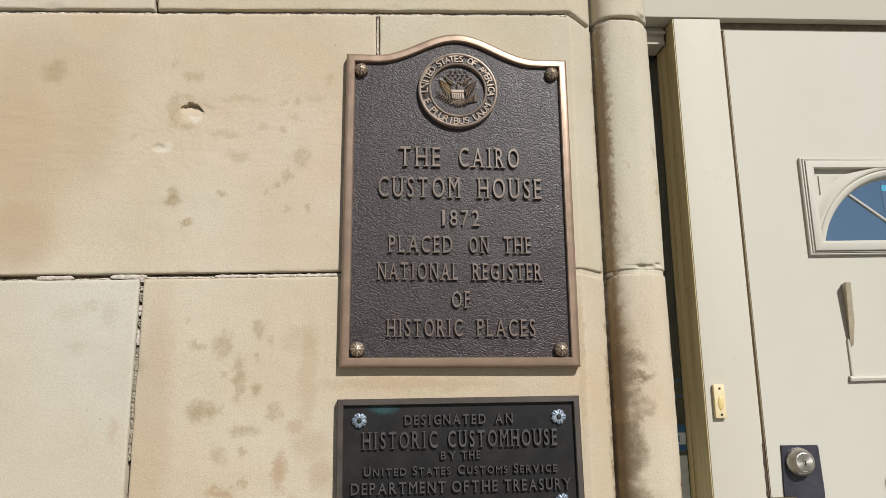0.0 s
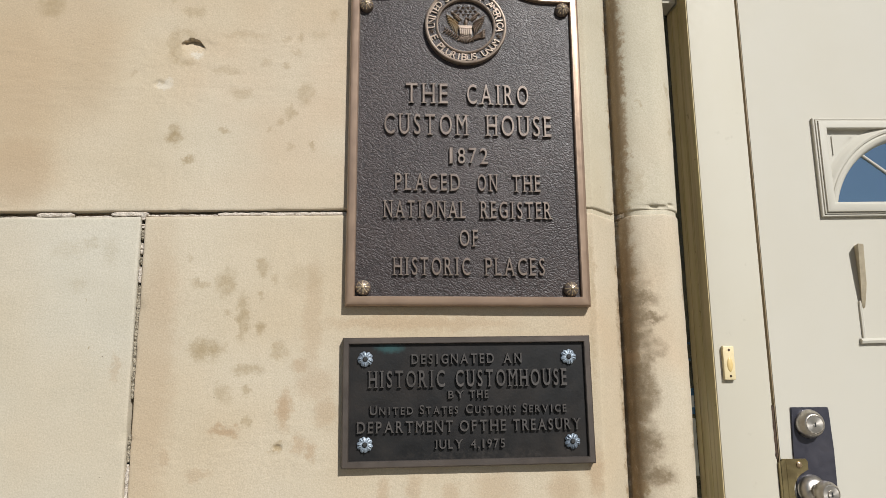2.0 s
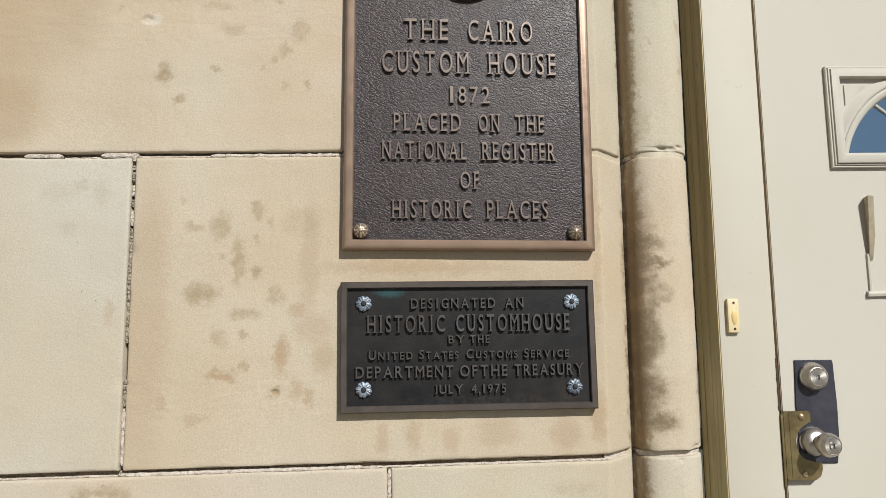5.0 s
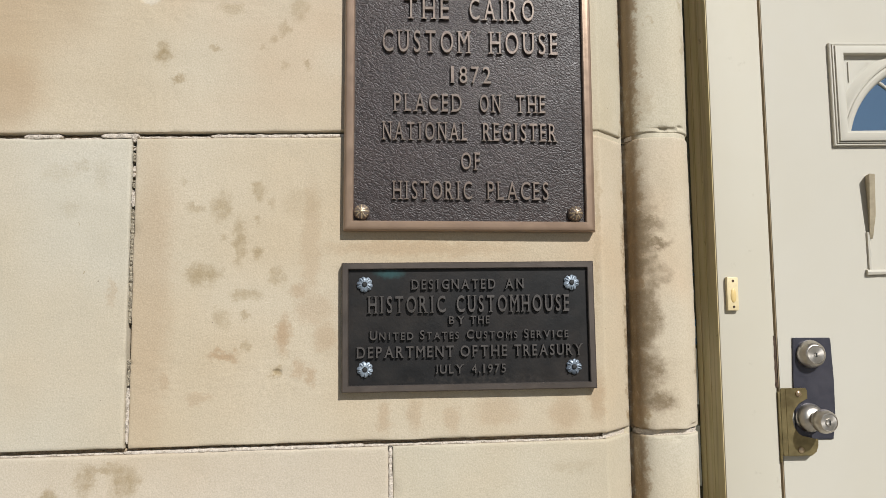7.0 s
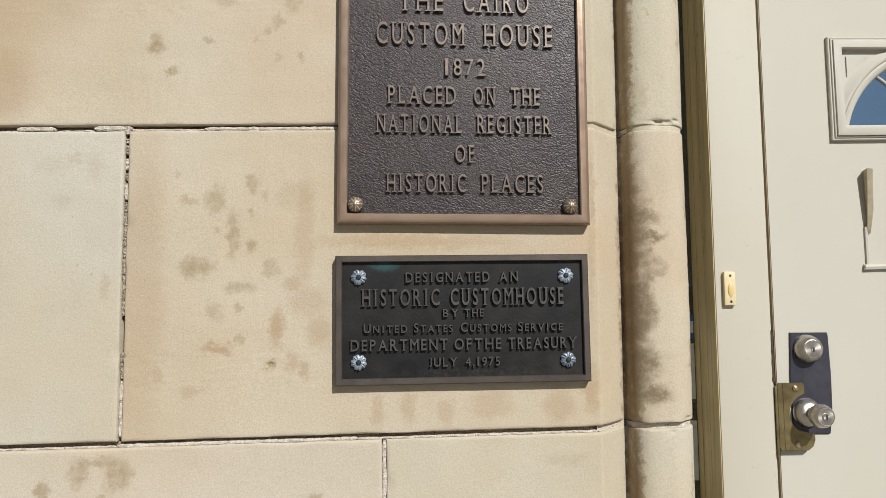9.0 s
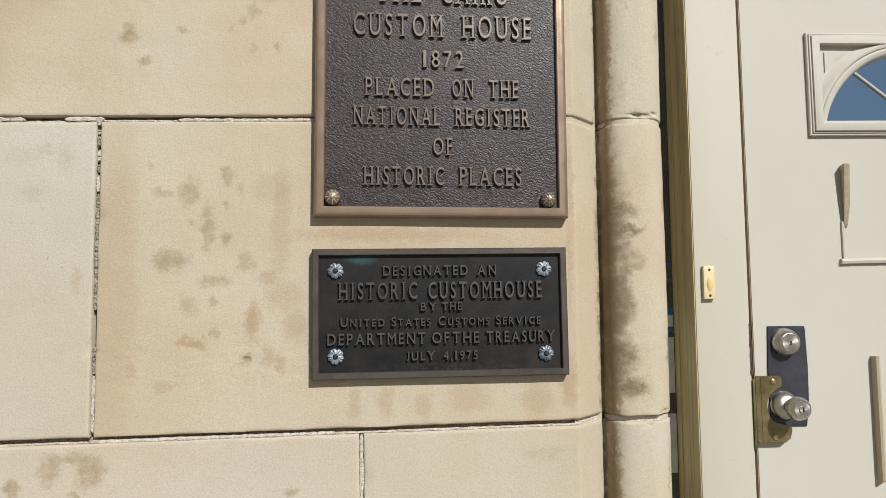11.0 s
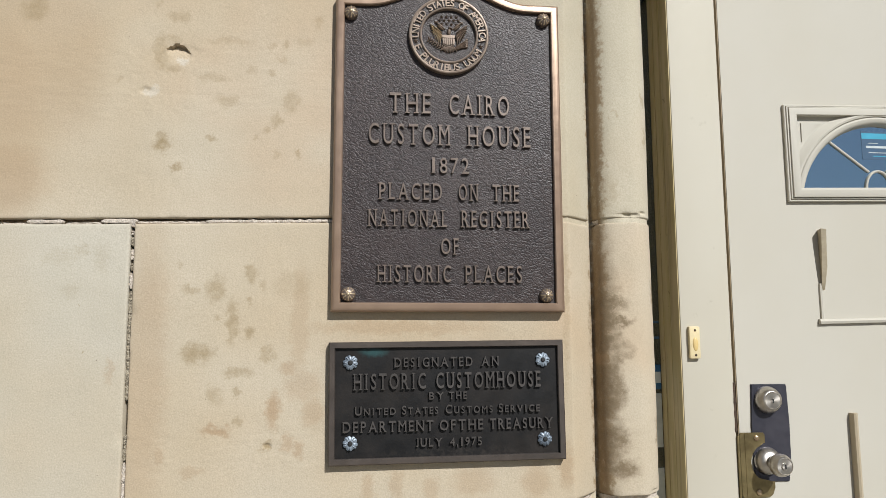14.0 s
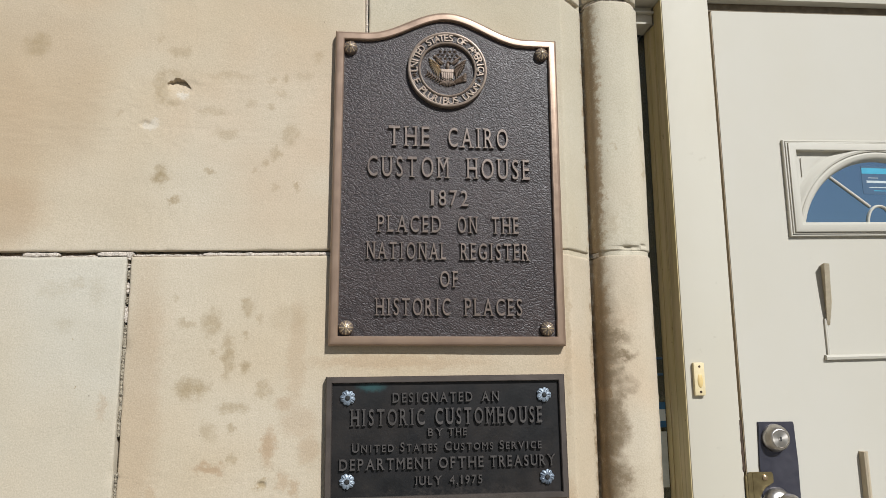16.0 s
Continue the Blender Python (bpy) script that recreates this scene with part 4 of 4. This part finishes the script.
bm = lathe(bmesh.new(), 0.8615, 1.3890, [(0.0, 0.7147), (0.0052, 0.7140), (0.0050, 0.7136), (0.0, 0.7135)], 20)
part("key_plug", bm, nickel, bolt)
part("keyway", boxes((0.8600, 0.8630, 0.7128, 0.7138, 1.3835, 1.3935)), nickel_dark, bolt, smooth=False)
knob = dpart("door_knob", lathe(bmesh.new(), 0.8530, 1.2455, [(0.0, 0.7404), (0.0325, 0.7404), (0.0328, 0.7375), (0.0315, 0.7335), (0.0270, 0.7265), (0.0200, 0.7215), (0.0140, 0.7195), (0.0125, 0.7150), (0.0128, 0.7080), (0.0170, 0.7030), (0.0228, 0.6975), (0.0258, 0.6900), (0.0262, 0.6830), (0.0240, 0.6740), (0.0205, 0.6685), (0.0185, 0.6670), (0.0178, 0.6680), (0.0, 0.6672)], 40), nickel, label="satin nickel door knob with a keyhole", ruled=False)
part("key_plug", lathe(bmesh.new(), 0.8530, 1.2455, [(0.0085, 0.6680), (0.0085, 0.6655), (0.0078, 0.6648), (0.0, 0.6646)], 20), nickel, knob)
part("keyway", boxes((0.8516, 0.8544, 0.6638, 0.6650, 1.2405, 1.2505)), nickel_dark, knob, smooth=False)
bm = bmesh.new()
bite = [(0.8505 + 0.0440 * math.cos(radians(a)), 1.244 + 0.0440 * math.sin(radians(a))) for a in range(118, 246, 8)]
outline = [(0.7800, 1.170), (0.7840, 1.1635), (0.8480, 1.1635), (0.8590, 1.172), (0.8640, 1.186), (0.8640, 1.1995)] + list(reversed(bite)) + [(0.8440, 1.290), (0.8440, 1.3080), (0.8400, 1.3135), (0.7840, 1.3135), (0.7800, 1.307)]
slab(bm, outline, 0.7285, 0.7320)
bmesh.ops.bevel(bm, geom=[e for e in bm.edges if all(v.co.y < 0.729 for v in e.verts)], offset=0.0010, segments=2, affect="EDGES")
guard = dpart("latch_guard", bm, brass, label="tarnished brass latch guard plate", ruled=False)
part("return", boxes((0.7935, 0.8400, 0.7322, 0.7446, 1.166, 1.196), (0.7935, 0.8200, 0.7322, 0.7446, 1.290, 1.312), (0.7760, 0.7800, 0.7290, 0.7345, 1.150, 1.306), bevel=0.001), brass, guard)
bm = bmesh.new()
sweep(bm, [(0.7935, 1.166), (0.7935, 1.311)], [(-0.0010, 0.7286), (-0.0006, 0.7276), (0.0006, 0.7276), (0.0010, 0.7286)], closed=False)
part("crease", bm, brass, guard)
for z in (1.3010, 1.1765):
    part("screw", lathe(bmesh.new(), 0.8225, z, [(0.0070, 0.7288), (0.0066, 0.7264), (0.0042, 0.7246), (0.0, 0.7240)], 20), bronze_bright, guard)

sticker("door_sticker", "navy and cyan printed sticker on the fan light", [(sign_navy, 1.166, 1.270, 1.994, 2.069, 0), (sign_cyan, 1.167, 1.269, 2.049, 2.064, 1),
        (sign_white, 1.178, 1.246, 2.0245, 2.0305, 1), (sign_white, 1.184, 1.211, 2.0370, 2.0385, 1), (sign_white, 1.184, 1.249, 2.0115, 2.0135, 1), (sign_cyan, 1.196, 1.249, 2.0025, 2.0045, 1)], (1.218, 0.7470, 1.994), 0.7470)

# ---- doorbell ----
bell = thing("doorbell", (0.679, 0.735, 1.4885), "yellowed ivory doorbell button screwed to the door frame", "doorbell")
BZ = 1.5270
part("body", boxes((0.6655, 0.6925, 0.7245, 0.7349, BZ - 0.0385, BZ + 0.0385), bevel=0.0035), ivory, bell)
bm = bmesh.new()
made = bmesh.ops.create_uvsphere(bm, u_segments=24, v_segments=12, radius=1.0, matrix=Matrix.LocRotScale((0.680, 0.7246, BZ - 0.004), None, (0.0068, 0.0028, 0.0165)))
part("button", bm, ivory_button, bell, "amber push button")
for z in (BZ + 0.029, BZ - 0.030):
    part("screw", lathe(bmesh.new(), 0.680, z, [(0.0030, 0.7244), (0.0026, 0.7236), (0.0, 0.7234)], 14), splinter, bell, "rusty screw")


# ---- the large plaque ----
plaque = thing("bronze_plaque", (0.0, 0.0, 1.575), "dark bronze plaque with a seal, raised letters and rubbed rim", "plaque")
W0, W1, Z0, Z1, ZT = -0.1445, 0.1472, 1.5745, 1.9798, 2.0128
FIELD, FRONT = -0.0092, -0.0142
outline = [(W0, Z0), (W1, Z0), (W1, Z1)]
for k in range(33):
    f = k / 32
    x = 0.106 - 0.212 * f
    s = abs(x) / 0.106
    outline.append((x, Z1 + (ZT - Z1) * (0.5 + 0.5 * math.cos(math.pi * s))))
outline.append((W0, Z1))
bm = bmesh.new()
rows = sweep(bm, outline, [(0.0, 0.0025), (0.0, FRONT + 0.0042), (0.0009, FRONT + 0.0018), (0.0026, FRONT + 0.0004), (0.0048, FRONT), (0.0102, FRONT), (0.0113, FRONT + 0.0010), (0.0118, FIELD + 0.0005), (0.0118, FIELD + 0.002)])
part("rim", bm, bronze_rim, plaque, "rubbed copper-coloured bronze rim")
bm = bmesh.new()
inner = bmesh.new()
rows = sweep(inner, outline, [(0.0, 0.0), (0.0116, 0.0)])
ring = [(r[1].co.x, r[1].co.z) for r in rows]
inner.free()
slab(bm, ring, FIELD, 0.0022)
part("field", bm, bronze_field, plaque, "dark leather-grained bronze ground", smooth=False)
LINES = [(("THE", -0.0750, -0.0225), ("CAIRO", 0.0015, 0.0790), 1.8265, 1.8530), (("CUSTOM", -0.1010, 0.0015), ("HOUSE", 0.0255, 0.1065), 1.7855, 1.8125),
         (("1872", -0.0230, 0.0262), 1.7490, 1.7695), (("PLACED", -0.0870, -0.0085), ("ON", 0.0130, 0.0370), ("THE", 0.0560, 0.0905), 1.7145, 1.7360),
         (("NATIONAL", -0.1000, -0.0020), ("REGISTER", 0.0165, 0.1030), 1.6805, 1.7020), (("OF", -0.0095, 0.0125), 1.6460, 1.6665),
         (("HISTORIC", -0.0880, 0.0030), ("PLACES", 0.0210, 0.0925), 1.6110, 1.6325)]
for *words, z0, z1 in LINES:
    for text, x0, x1 in words:
        word(LIGHT, text, x0, x1, z0, z1, FIELD + 0.0003, 0.0039, bronze_letter, plaque, 0.46, 0.115)


def rosette(x, z, y):
    """A domed bolt head chased with a four-petalled flower."""
    R = 0.0092

    def dome(r, a, up=0.0):
        h = 0.0085 * math.sqrt(max(0.0, 1 - (r / R) ** 2)) + up
        return Vector((x + r * math.cos(a), y - 0.0012 - h, z + r * math.sin(a)))

    bm = lathe(bmesh.new(), x, z, [(R * 0.96, y + 0.001), (R, y - 0.0012)] + [(R * math.cos(radians(q)), y - 0.0012 - 0.0085 * math.sin(radians(q))) for q in (15, 30, 45, 60, 75)] + [(0.0, y - 0.0097)], 28)
    ob = part("rosette", bm, bronze_letter, plaque, "domed bolt head with a flower")
    bm = bmesh.new()
    for k in range(4):
        a = radians(20 + 90 * k)
        for r, off, long, wide in ((0.0044, 0.30, 0.0030, 0.0011), (0.0044, -0.30, 0.0030, 0.0011), (0.0070, 0.36, 0.0018, 0.0012), (0.0070, -0.36, 0.0018, 0.0012), (0.0072, 0.785, 0.0017, 0.0009)):
            p, q = dome(max(0.0, r - long), a + off * 0.8), dome(min(R * 0.98, r + long), a + off)
            d = (q - p).normalized()
            out = (dome(r, a + off) - Vector((x, y, z))).normalized()
            side = d.cross(out).normalized()
            out = side.cross(d).normalized()
            turn = Matrix((d, side, out)).transposed().to_4x4()
            bmesh.ops.create_uvsphere(bm, u_segments=8, v_segments=6, radius=1.0, matrix=Matrix.Translation((p + q) / 2) @ turn @ Matrix.Diagonal((long, wide, 0.0010, 1)))
    bmesh.ops.create_uvsphere(bm, u_segments=12, v_segments=8, radius=1.0, matrix=Matrix.LocRotScale((x, y - 0.0098, z), None, (0.0020, 0.0012, 0.0020)))
    part("petal", bm, bronze_gilt, ob, "rubbed bright petals")


for x, z in ((-0.1250, 1.9570), (0.1265, 1.9590), (-0.1235, 1.5960), (0.1235, 1.5955)):
    rosette(x, z, FIELD)

# the seal
SX, SZ, SR = 0.0008, 1.9315, 0.0522
seal = part("seal", lathe(bmesh.new(), SX, SZ, [(SR, FIELD + 0.001), (SR, FIELD - 0.0050), (SR - 0.0008, FIELD - 0.0064), (SR - 0.0022, FIELD - 0.0068), (SR - 0.0036, FIELD - 0.0062), (SR - 0.0042, FIELD - 0.0044),
            (0.0385, FIELD - 0.0044), (0.0380, FIELD - 0.0062), (0.0368, FIELD - 0.0068), (0.0356, FIELD - 0.0062), (0.0350, FIELD - 0.0020), (0.0, FIELD - 0.0020)], 72), seal_letter, plaque, "round raised seal with a lettered ring")
part("ground", lathe(bmesh.new(), SX, SZ, [(0.0352, FIELD - 0.0021), (0.0, FIELD - 0.0024)], 48), bronze_field, seal, "dark ground of the seal")
part("ground", lathe(bmesh.new(), SX, SZ, [(SR - 0.0041, FIELD - 0.0045), (0.0386, FIELD - 0.0045)], 72), bronze_field, seal)


def ring_text(text, first, last, radius, tall, outward=True):
    """Letters round the seal, from the angle first to last, degrees counter-clockwise from the right."""
    for k, ch in enumerate(text):
        if ch == " ":
            continue
        a = radians(first + (last - first) * k / (len(text) - 1))
        up = Vector((math.cos(a), math.sin(a))) * (1 if outward else -1)
        along = Vector((up.y, -up.x))
        base = Vector((SX, SZ)) + Vector((math.cos(a), math.sin(a))) * (radius if outward else radius + tall)
        wide = min(0.80, HEAVY[ch][2] * 1.06)

        def spot(gx, gz, d):
            q = base + along * (gx - wide / 2) * tall + up * gz * tall
            return (q.x, FIELD - 0.0040 - d * 0.0024, q.y)

        bm = bmesh.new()
        glyph(bm, HEAVY, ch, spot, wide, 0)
        part("letter", bm, seal_letter, seal, smooth=False)


ring_text("UNITED STATES OF AMERICA", 182, -6, 0.0390, 0.0094)
ring_text("E PLURIBUS UNUM", 204, 329, 0.0390, 0.0094, False)


def star(x, z, r, y, rise):
    bm = bmesh.new()
    top = bm.verts.new((x, y - rise, z))
    rim = [bm.verts.new((x + q * math.cos(radians(90 + 36 * k)), y, z + q * math.sin(radians(90 + 36 * k)))) for k, q in enumerate([r, r * 0.42] * 5)]
    for k in range(10):
        bm.faces.new((top, rim[k], rim[(k + 1) % 10]))
    bm.faces.new(list(reversed(rim)))
    part("star", bm, seal_letter, seal, smooth=False)


for a in (192, 342):
    star(SX + 0.0438 * math.cos(radians(a)), SZ + 0.0438 * math.sin(radians(a)), 0.0041, FIELD - 0.0045, 0.0030)
for k, count in enumerate((4, 5, 4)):
    for i in range(count):
        star(SX + (i - (count - 1) / 2) * 0.0062 + 0.0004, SZ + 0.0262 - 0.0050 * k, 0.0029, FIELD - 0.0022, 0.0026)
bm = bmesh.new()
slab(bm, [(SX - 0.0084, SZ - 0.0062), (SX - 0.0088, SZ + 0.0006), (SX + 0.0080, SZ + 0.0006), (SX + 0.0076, SZ - 0.0062), (SX + 0.0072, SZ - 0.0120), (SX + 0.0050, SZ - 0.0140), (SX - 0.0004, SZ - 0.0156), (SX - 0.0058, SZ - 0.0140), (SX - 0.0080, SZ - 0.0120)], FIELD - 0.0046, FIELD - 0.0018)
for k in range(6):
    box(bm, SX - 0.0076 + 0.0025 * k, SX - 0.0062 + 0.0025 * k, FIELD - 0.0066, FIELD - 0.0046, SZ - 0.0138 + 0.0007 * abs(2.5 - k), SZ - 0.0046)
box(bm, SX - 0.0086, SX + 0.0078, FIELD - 0.0060, FIELD - 0.0046, SZ - 0.0036, SZ - 0.0004)
part("shield", bm, seal_letter, seal, "raised striped shield", smooth=False)


def blade(bm, p, q, thin, high=0.0018):
    """A raised narrow leaf from p to q, places in millimetres from the seal's middle."""
    p, q = Vector(p) * 0.001, Vector(q) * 0.001
    d = q - p
    c = (p + q) / 2
    m = Matrix.Translation((SX + c.x, FIELD - 0.0030, SZ + c.y)) @ Matrix.Rotation(-math.atan2(d.y, d.x), 4, "Y") @ Matrix.Diagonal((d.length * 0.56, high, thin * 0.001, 1))
    bmesh.ops.create_uvsphere(bm, u_segments=10, v_segments=6, radius=1.0, matrix=m)


for side in (-1, 1):
    bm = bmesh.new()
    # long outer quills, then two rows of short coverts, from the raised tip down to the shield
    for k in range(10):
        f = k / 9
        blade(bm, (side * (20.5 - 9.5 * f), 11.0 - 11.0 * f), (side * (24.5 - 13.0 * f ** 1.6), 15.0 - 27.0 * f ** 0.85), 0.95, 0.0022)
    for k in range(8):
        f = k / 7
        blade(bm, (side * (17.0 - 7.5 * f), 8.5 - 8.0 * f), (side * (19.5 - 8.5 * f), 5.5 - 11.5 * f), 0.85, 0.0030)
    for k in range(6):
        f = k / 5
        blade(bm, (side * (14.5 - 5.0 * f), 7.5 - 6.0 * f), (side * (15.5 - 6.0 * f), 3.5 - 8.0 * f), 0.80, 0.0036)
    blade(bm, (side * 24.0, 15.0), (side * 9.5, 4.0), 1.1, 0.0030)
    part("relief", bm, bronze_gilt if side < 0 else seal_letter, seal, "rubbed raised plume")
bm = bmesh.new()
for k in range(9):
    a = radians(-146 + 14 * k)
    blade(bm, (4 * math.cos(a), -15.0), (9.5 * math.cos(a), -15.5 + 7.5 * math.sin(a)), 1.0, 0.0024)
blade(bm, (-5.0, -19.0), (-26.0, -5.5), 0.6)
for k in range(7):
    x, z = -25.0 + 2.9 * k, -6.5 - 1.8 * k
    blade(bm, (x, z), (x - 1.2, z + 4.6), 1.0, 0.0022)
    blade(bm, (x, z), (x - 3.6, z - 2.6), 1.0, 0.0022)
for k in range(5):
    blade(bm, (6.0, -19.0 + 0.5 * k), (22.5, -14.5 + 2.2 * k), 0.7, 0.0024)
    blade(bm, (20.5, -15.0 + 2.1 * k), (25.0, -13.8 + 2.4 * k), 1.4, 0.0024)
for side in (-1, 1):
    # the ribbon's two ends and the scroll over the wings
    blade(bm, (side * 5.0, 9.0), (side * 18.0, 19.5), 1.3, 0.0022)
    blade(bm, (side * 7.0, 7.5), (side * 15.0, 14.0), 1.1, 0.0026)
    blade(bm, (side * 14.0, 19.5), (side * 18.5, 17.0), 1.0, 0.0022)
    blade(bm, (side * 5.0, -14.0), (side * 8.5, -19.5), 1.3, 0.0026)
    blade(bm, (side * 8.0, -18.5), (side * 10.5, -20.5), 0.9, 0.0024)
blade(bm, (0.2, 0.5), (0.6, 9.5), 2.6, 0.0040)
blade(bm, (-1.0, 9.5), (2.6, 10.5), 1.9, 0.0046)
blade(bm, (2.0, 10.2), (4.6, 9.0), 0.8, 0.0040)
part("relief", bm, seal_letter, seal, "raised leaves and scroll")

# ---- the small plaque ----
small = thing("bronze_sign", (0.0, 0.0, 1.391), "blackened bronze plaque with raised letters and zinc flowers", "plaque")
TURN = 0.010
FIELD2, FRONT2 = -0.0070, -0.0115


def tilted(bm):
    for v in bm.verts:
        v.co = Vector((v.co.x - TURN * (v.co.z - 1.465), v.co.y, v.co.z + TURN * v.co.x))
    return bm


outline = [(-0.1450, 1.3920), (0.1445, 1.3920), (0.1445, 1.5375), (-0.1450, 1.5375)]
bm = bmesh.new()
sweep(bm, outline, [(0.0, 0.0025), (0.0, FRONT2 + 0.0014), (0.0013, FRONT2), (0.0067, FRONT2), (0.0075, FRONT2 + 0.001), (0.0078, FIELD2 + 0.0006), (0.0078, FIELD2 + 0.002)])
part("rim", tilted(bm), metal_material("rubbed black bronze rim", (0.105, 0.085, 0.072), (0.075, 0.062, 0.054), 0.42, 0.5), small)
bm = bmesh.new()
slab(bm, [(-0.1374, 1.3996), (0.1369, 1.3996), (0.1369, 1.5299), (-0.1374, 1.5299)], FIELD2, 0.0022)
part("field", tilted(bm), dark_field, small, "smooth blackened bronze ground", smooth=False)
LINES = [(("DESIGNATED", -0.0660, 0.0300), ("AN", 0.0415, 0.0625), 1.5065, 1.5180), (("HISTORIC", -0.1150, -0.0275), ("CUSTOMHOUSE", -0.0150, 0.1150), 1.4800, 1.4995),
         (("BY", -0.0240, -0.0060), ("THE", 0.0005, 0.0225), 1.4670, 1.4760), (("United", -0.1135, -0.0645), ("States", -0.0570, -0.0130), ("Customs", -0.0040, 0.0540), ("Service", 0.0615, 0.1130), 1.4500, 1.4605),
         (("DEPARTMENT", -0.1280, -0.0190), ("OF", -0.0115, 0.0080), ("THE", 0.0115, 0.0420), ("TREASURY", 0.0500, 0.1285), 1.4300, 1.4428), (("JULY", -0.0400, -0.0085), ("4,1975", 0.0010, 0.0400), 1.4115, 1.4215)]
for i, (*words, z0, z1) in enumerate(LINES):
    for text, x0, x1 in words:
        word(HEAVY, text, x0, x1, z0, z1, FIELD2 + 0.0003, 0.0042, dark_letter, small, 0.36 if i == 4 else 0.42, 0.11, bend=tilted)


def flower(x, z, y):
    """A cast rose of five cleft petals with raised edges."""
    bm = bmesh.new()
    for k in range(5):
        a = math.tau * k / 5 + 0.35 + 7.0 * x
        for off in (-0.24, 0.24):
            m = Matrix.Translation((x + 0.0056 * math.cos(a + off), y - 0.0024, z + 0.0054 * math.sin(a + off))) @ Matrix.Rotation(-(a + off), 4, "Y") @ Matrix.Rotation(0.30, 4, "Z") @ Matrix.Diagonal((0.0038, 0.0013, 0.0030, 1))
            bmesh.ops.create_uvsphere(bm, u_segments=12, v_segments=8, radius=1.0, matrix=m)
        for off in (-0.20, 0.20):
            m = Matrix.Translation((x + 0.0062 * math.cos(a + off), y - 0.0038, z + 0.0062 * math.sin(a + off))) @ Matrix.Rotation(-(a + off), 4, "Y") @ Matrix.Diagonal((0.0026, 0.0008, 0.0006, 1))
            bmesh.ops.create_uvsphere(bm, u_segments=8, v_segments=6, radius=1.0, matrix=m)
    lathe(bm, x, z, [(0.0052, y + 0.0005), (0.0052, y - 0.0025), (0.0, y - 0.0030)], 16)
    ob = part("flower", bm, zinc, small, "weathered grey-blue zinc flower")
    bm = lathe(bmesh.new(), x, z, [(0.0031, y - 0.0025), (0.0029, y - 0.0048), (0.0020, y - 0.0058), (0.0, y - 0.0060)], 16)
    part("centre", bm, nickel_dark, ob, "dark slotted bolt")


for x, z in ((-0.1195, 1.5118), (0.1180, 1.5142), (-0.1185, 1.4165), (0.1190, 1.4180)):
    flower(x, z, FIELD2)

# both plaques lie close to the wall
plaque.scale, plaque.location = (1.0092, 1, 1.0092), (0.0008, 0, 1.5752)
small.scale, small.location = (1.0080, 1, 1.0080), (0.0006, 0, 1.3913)
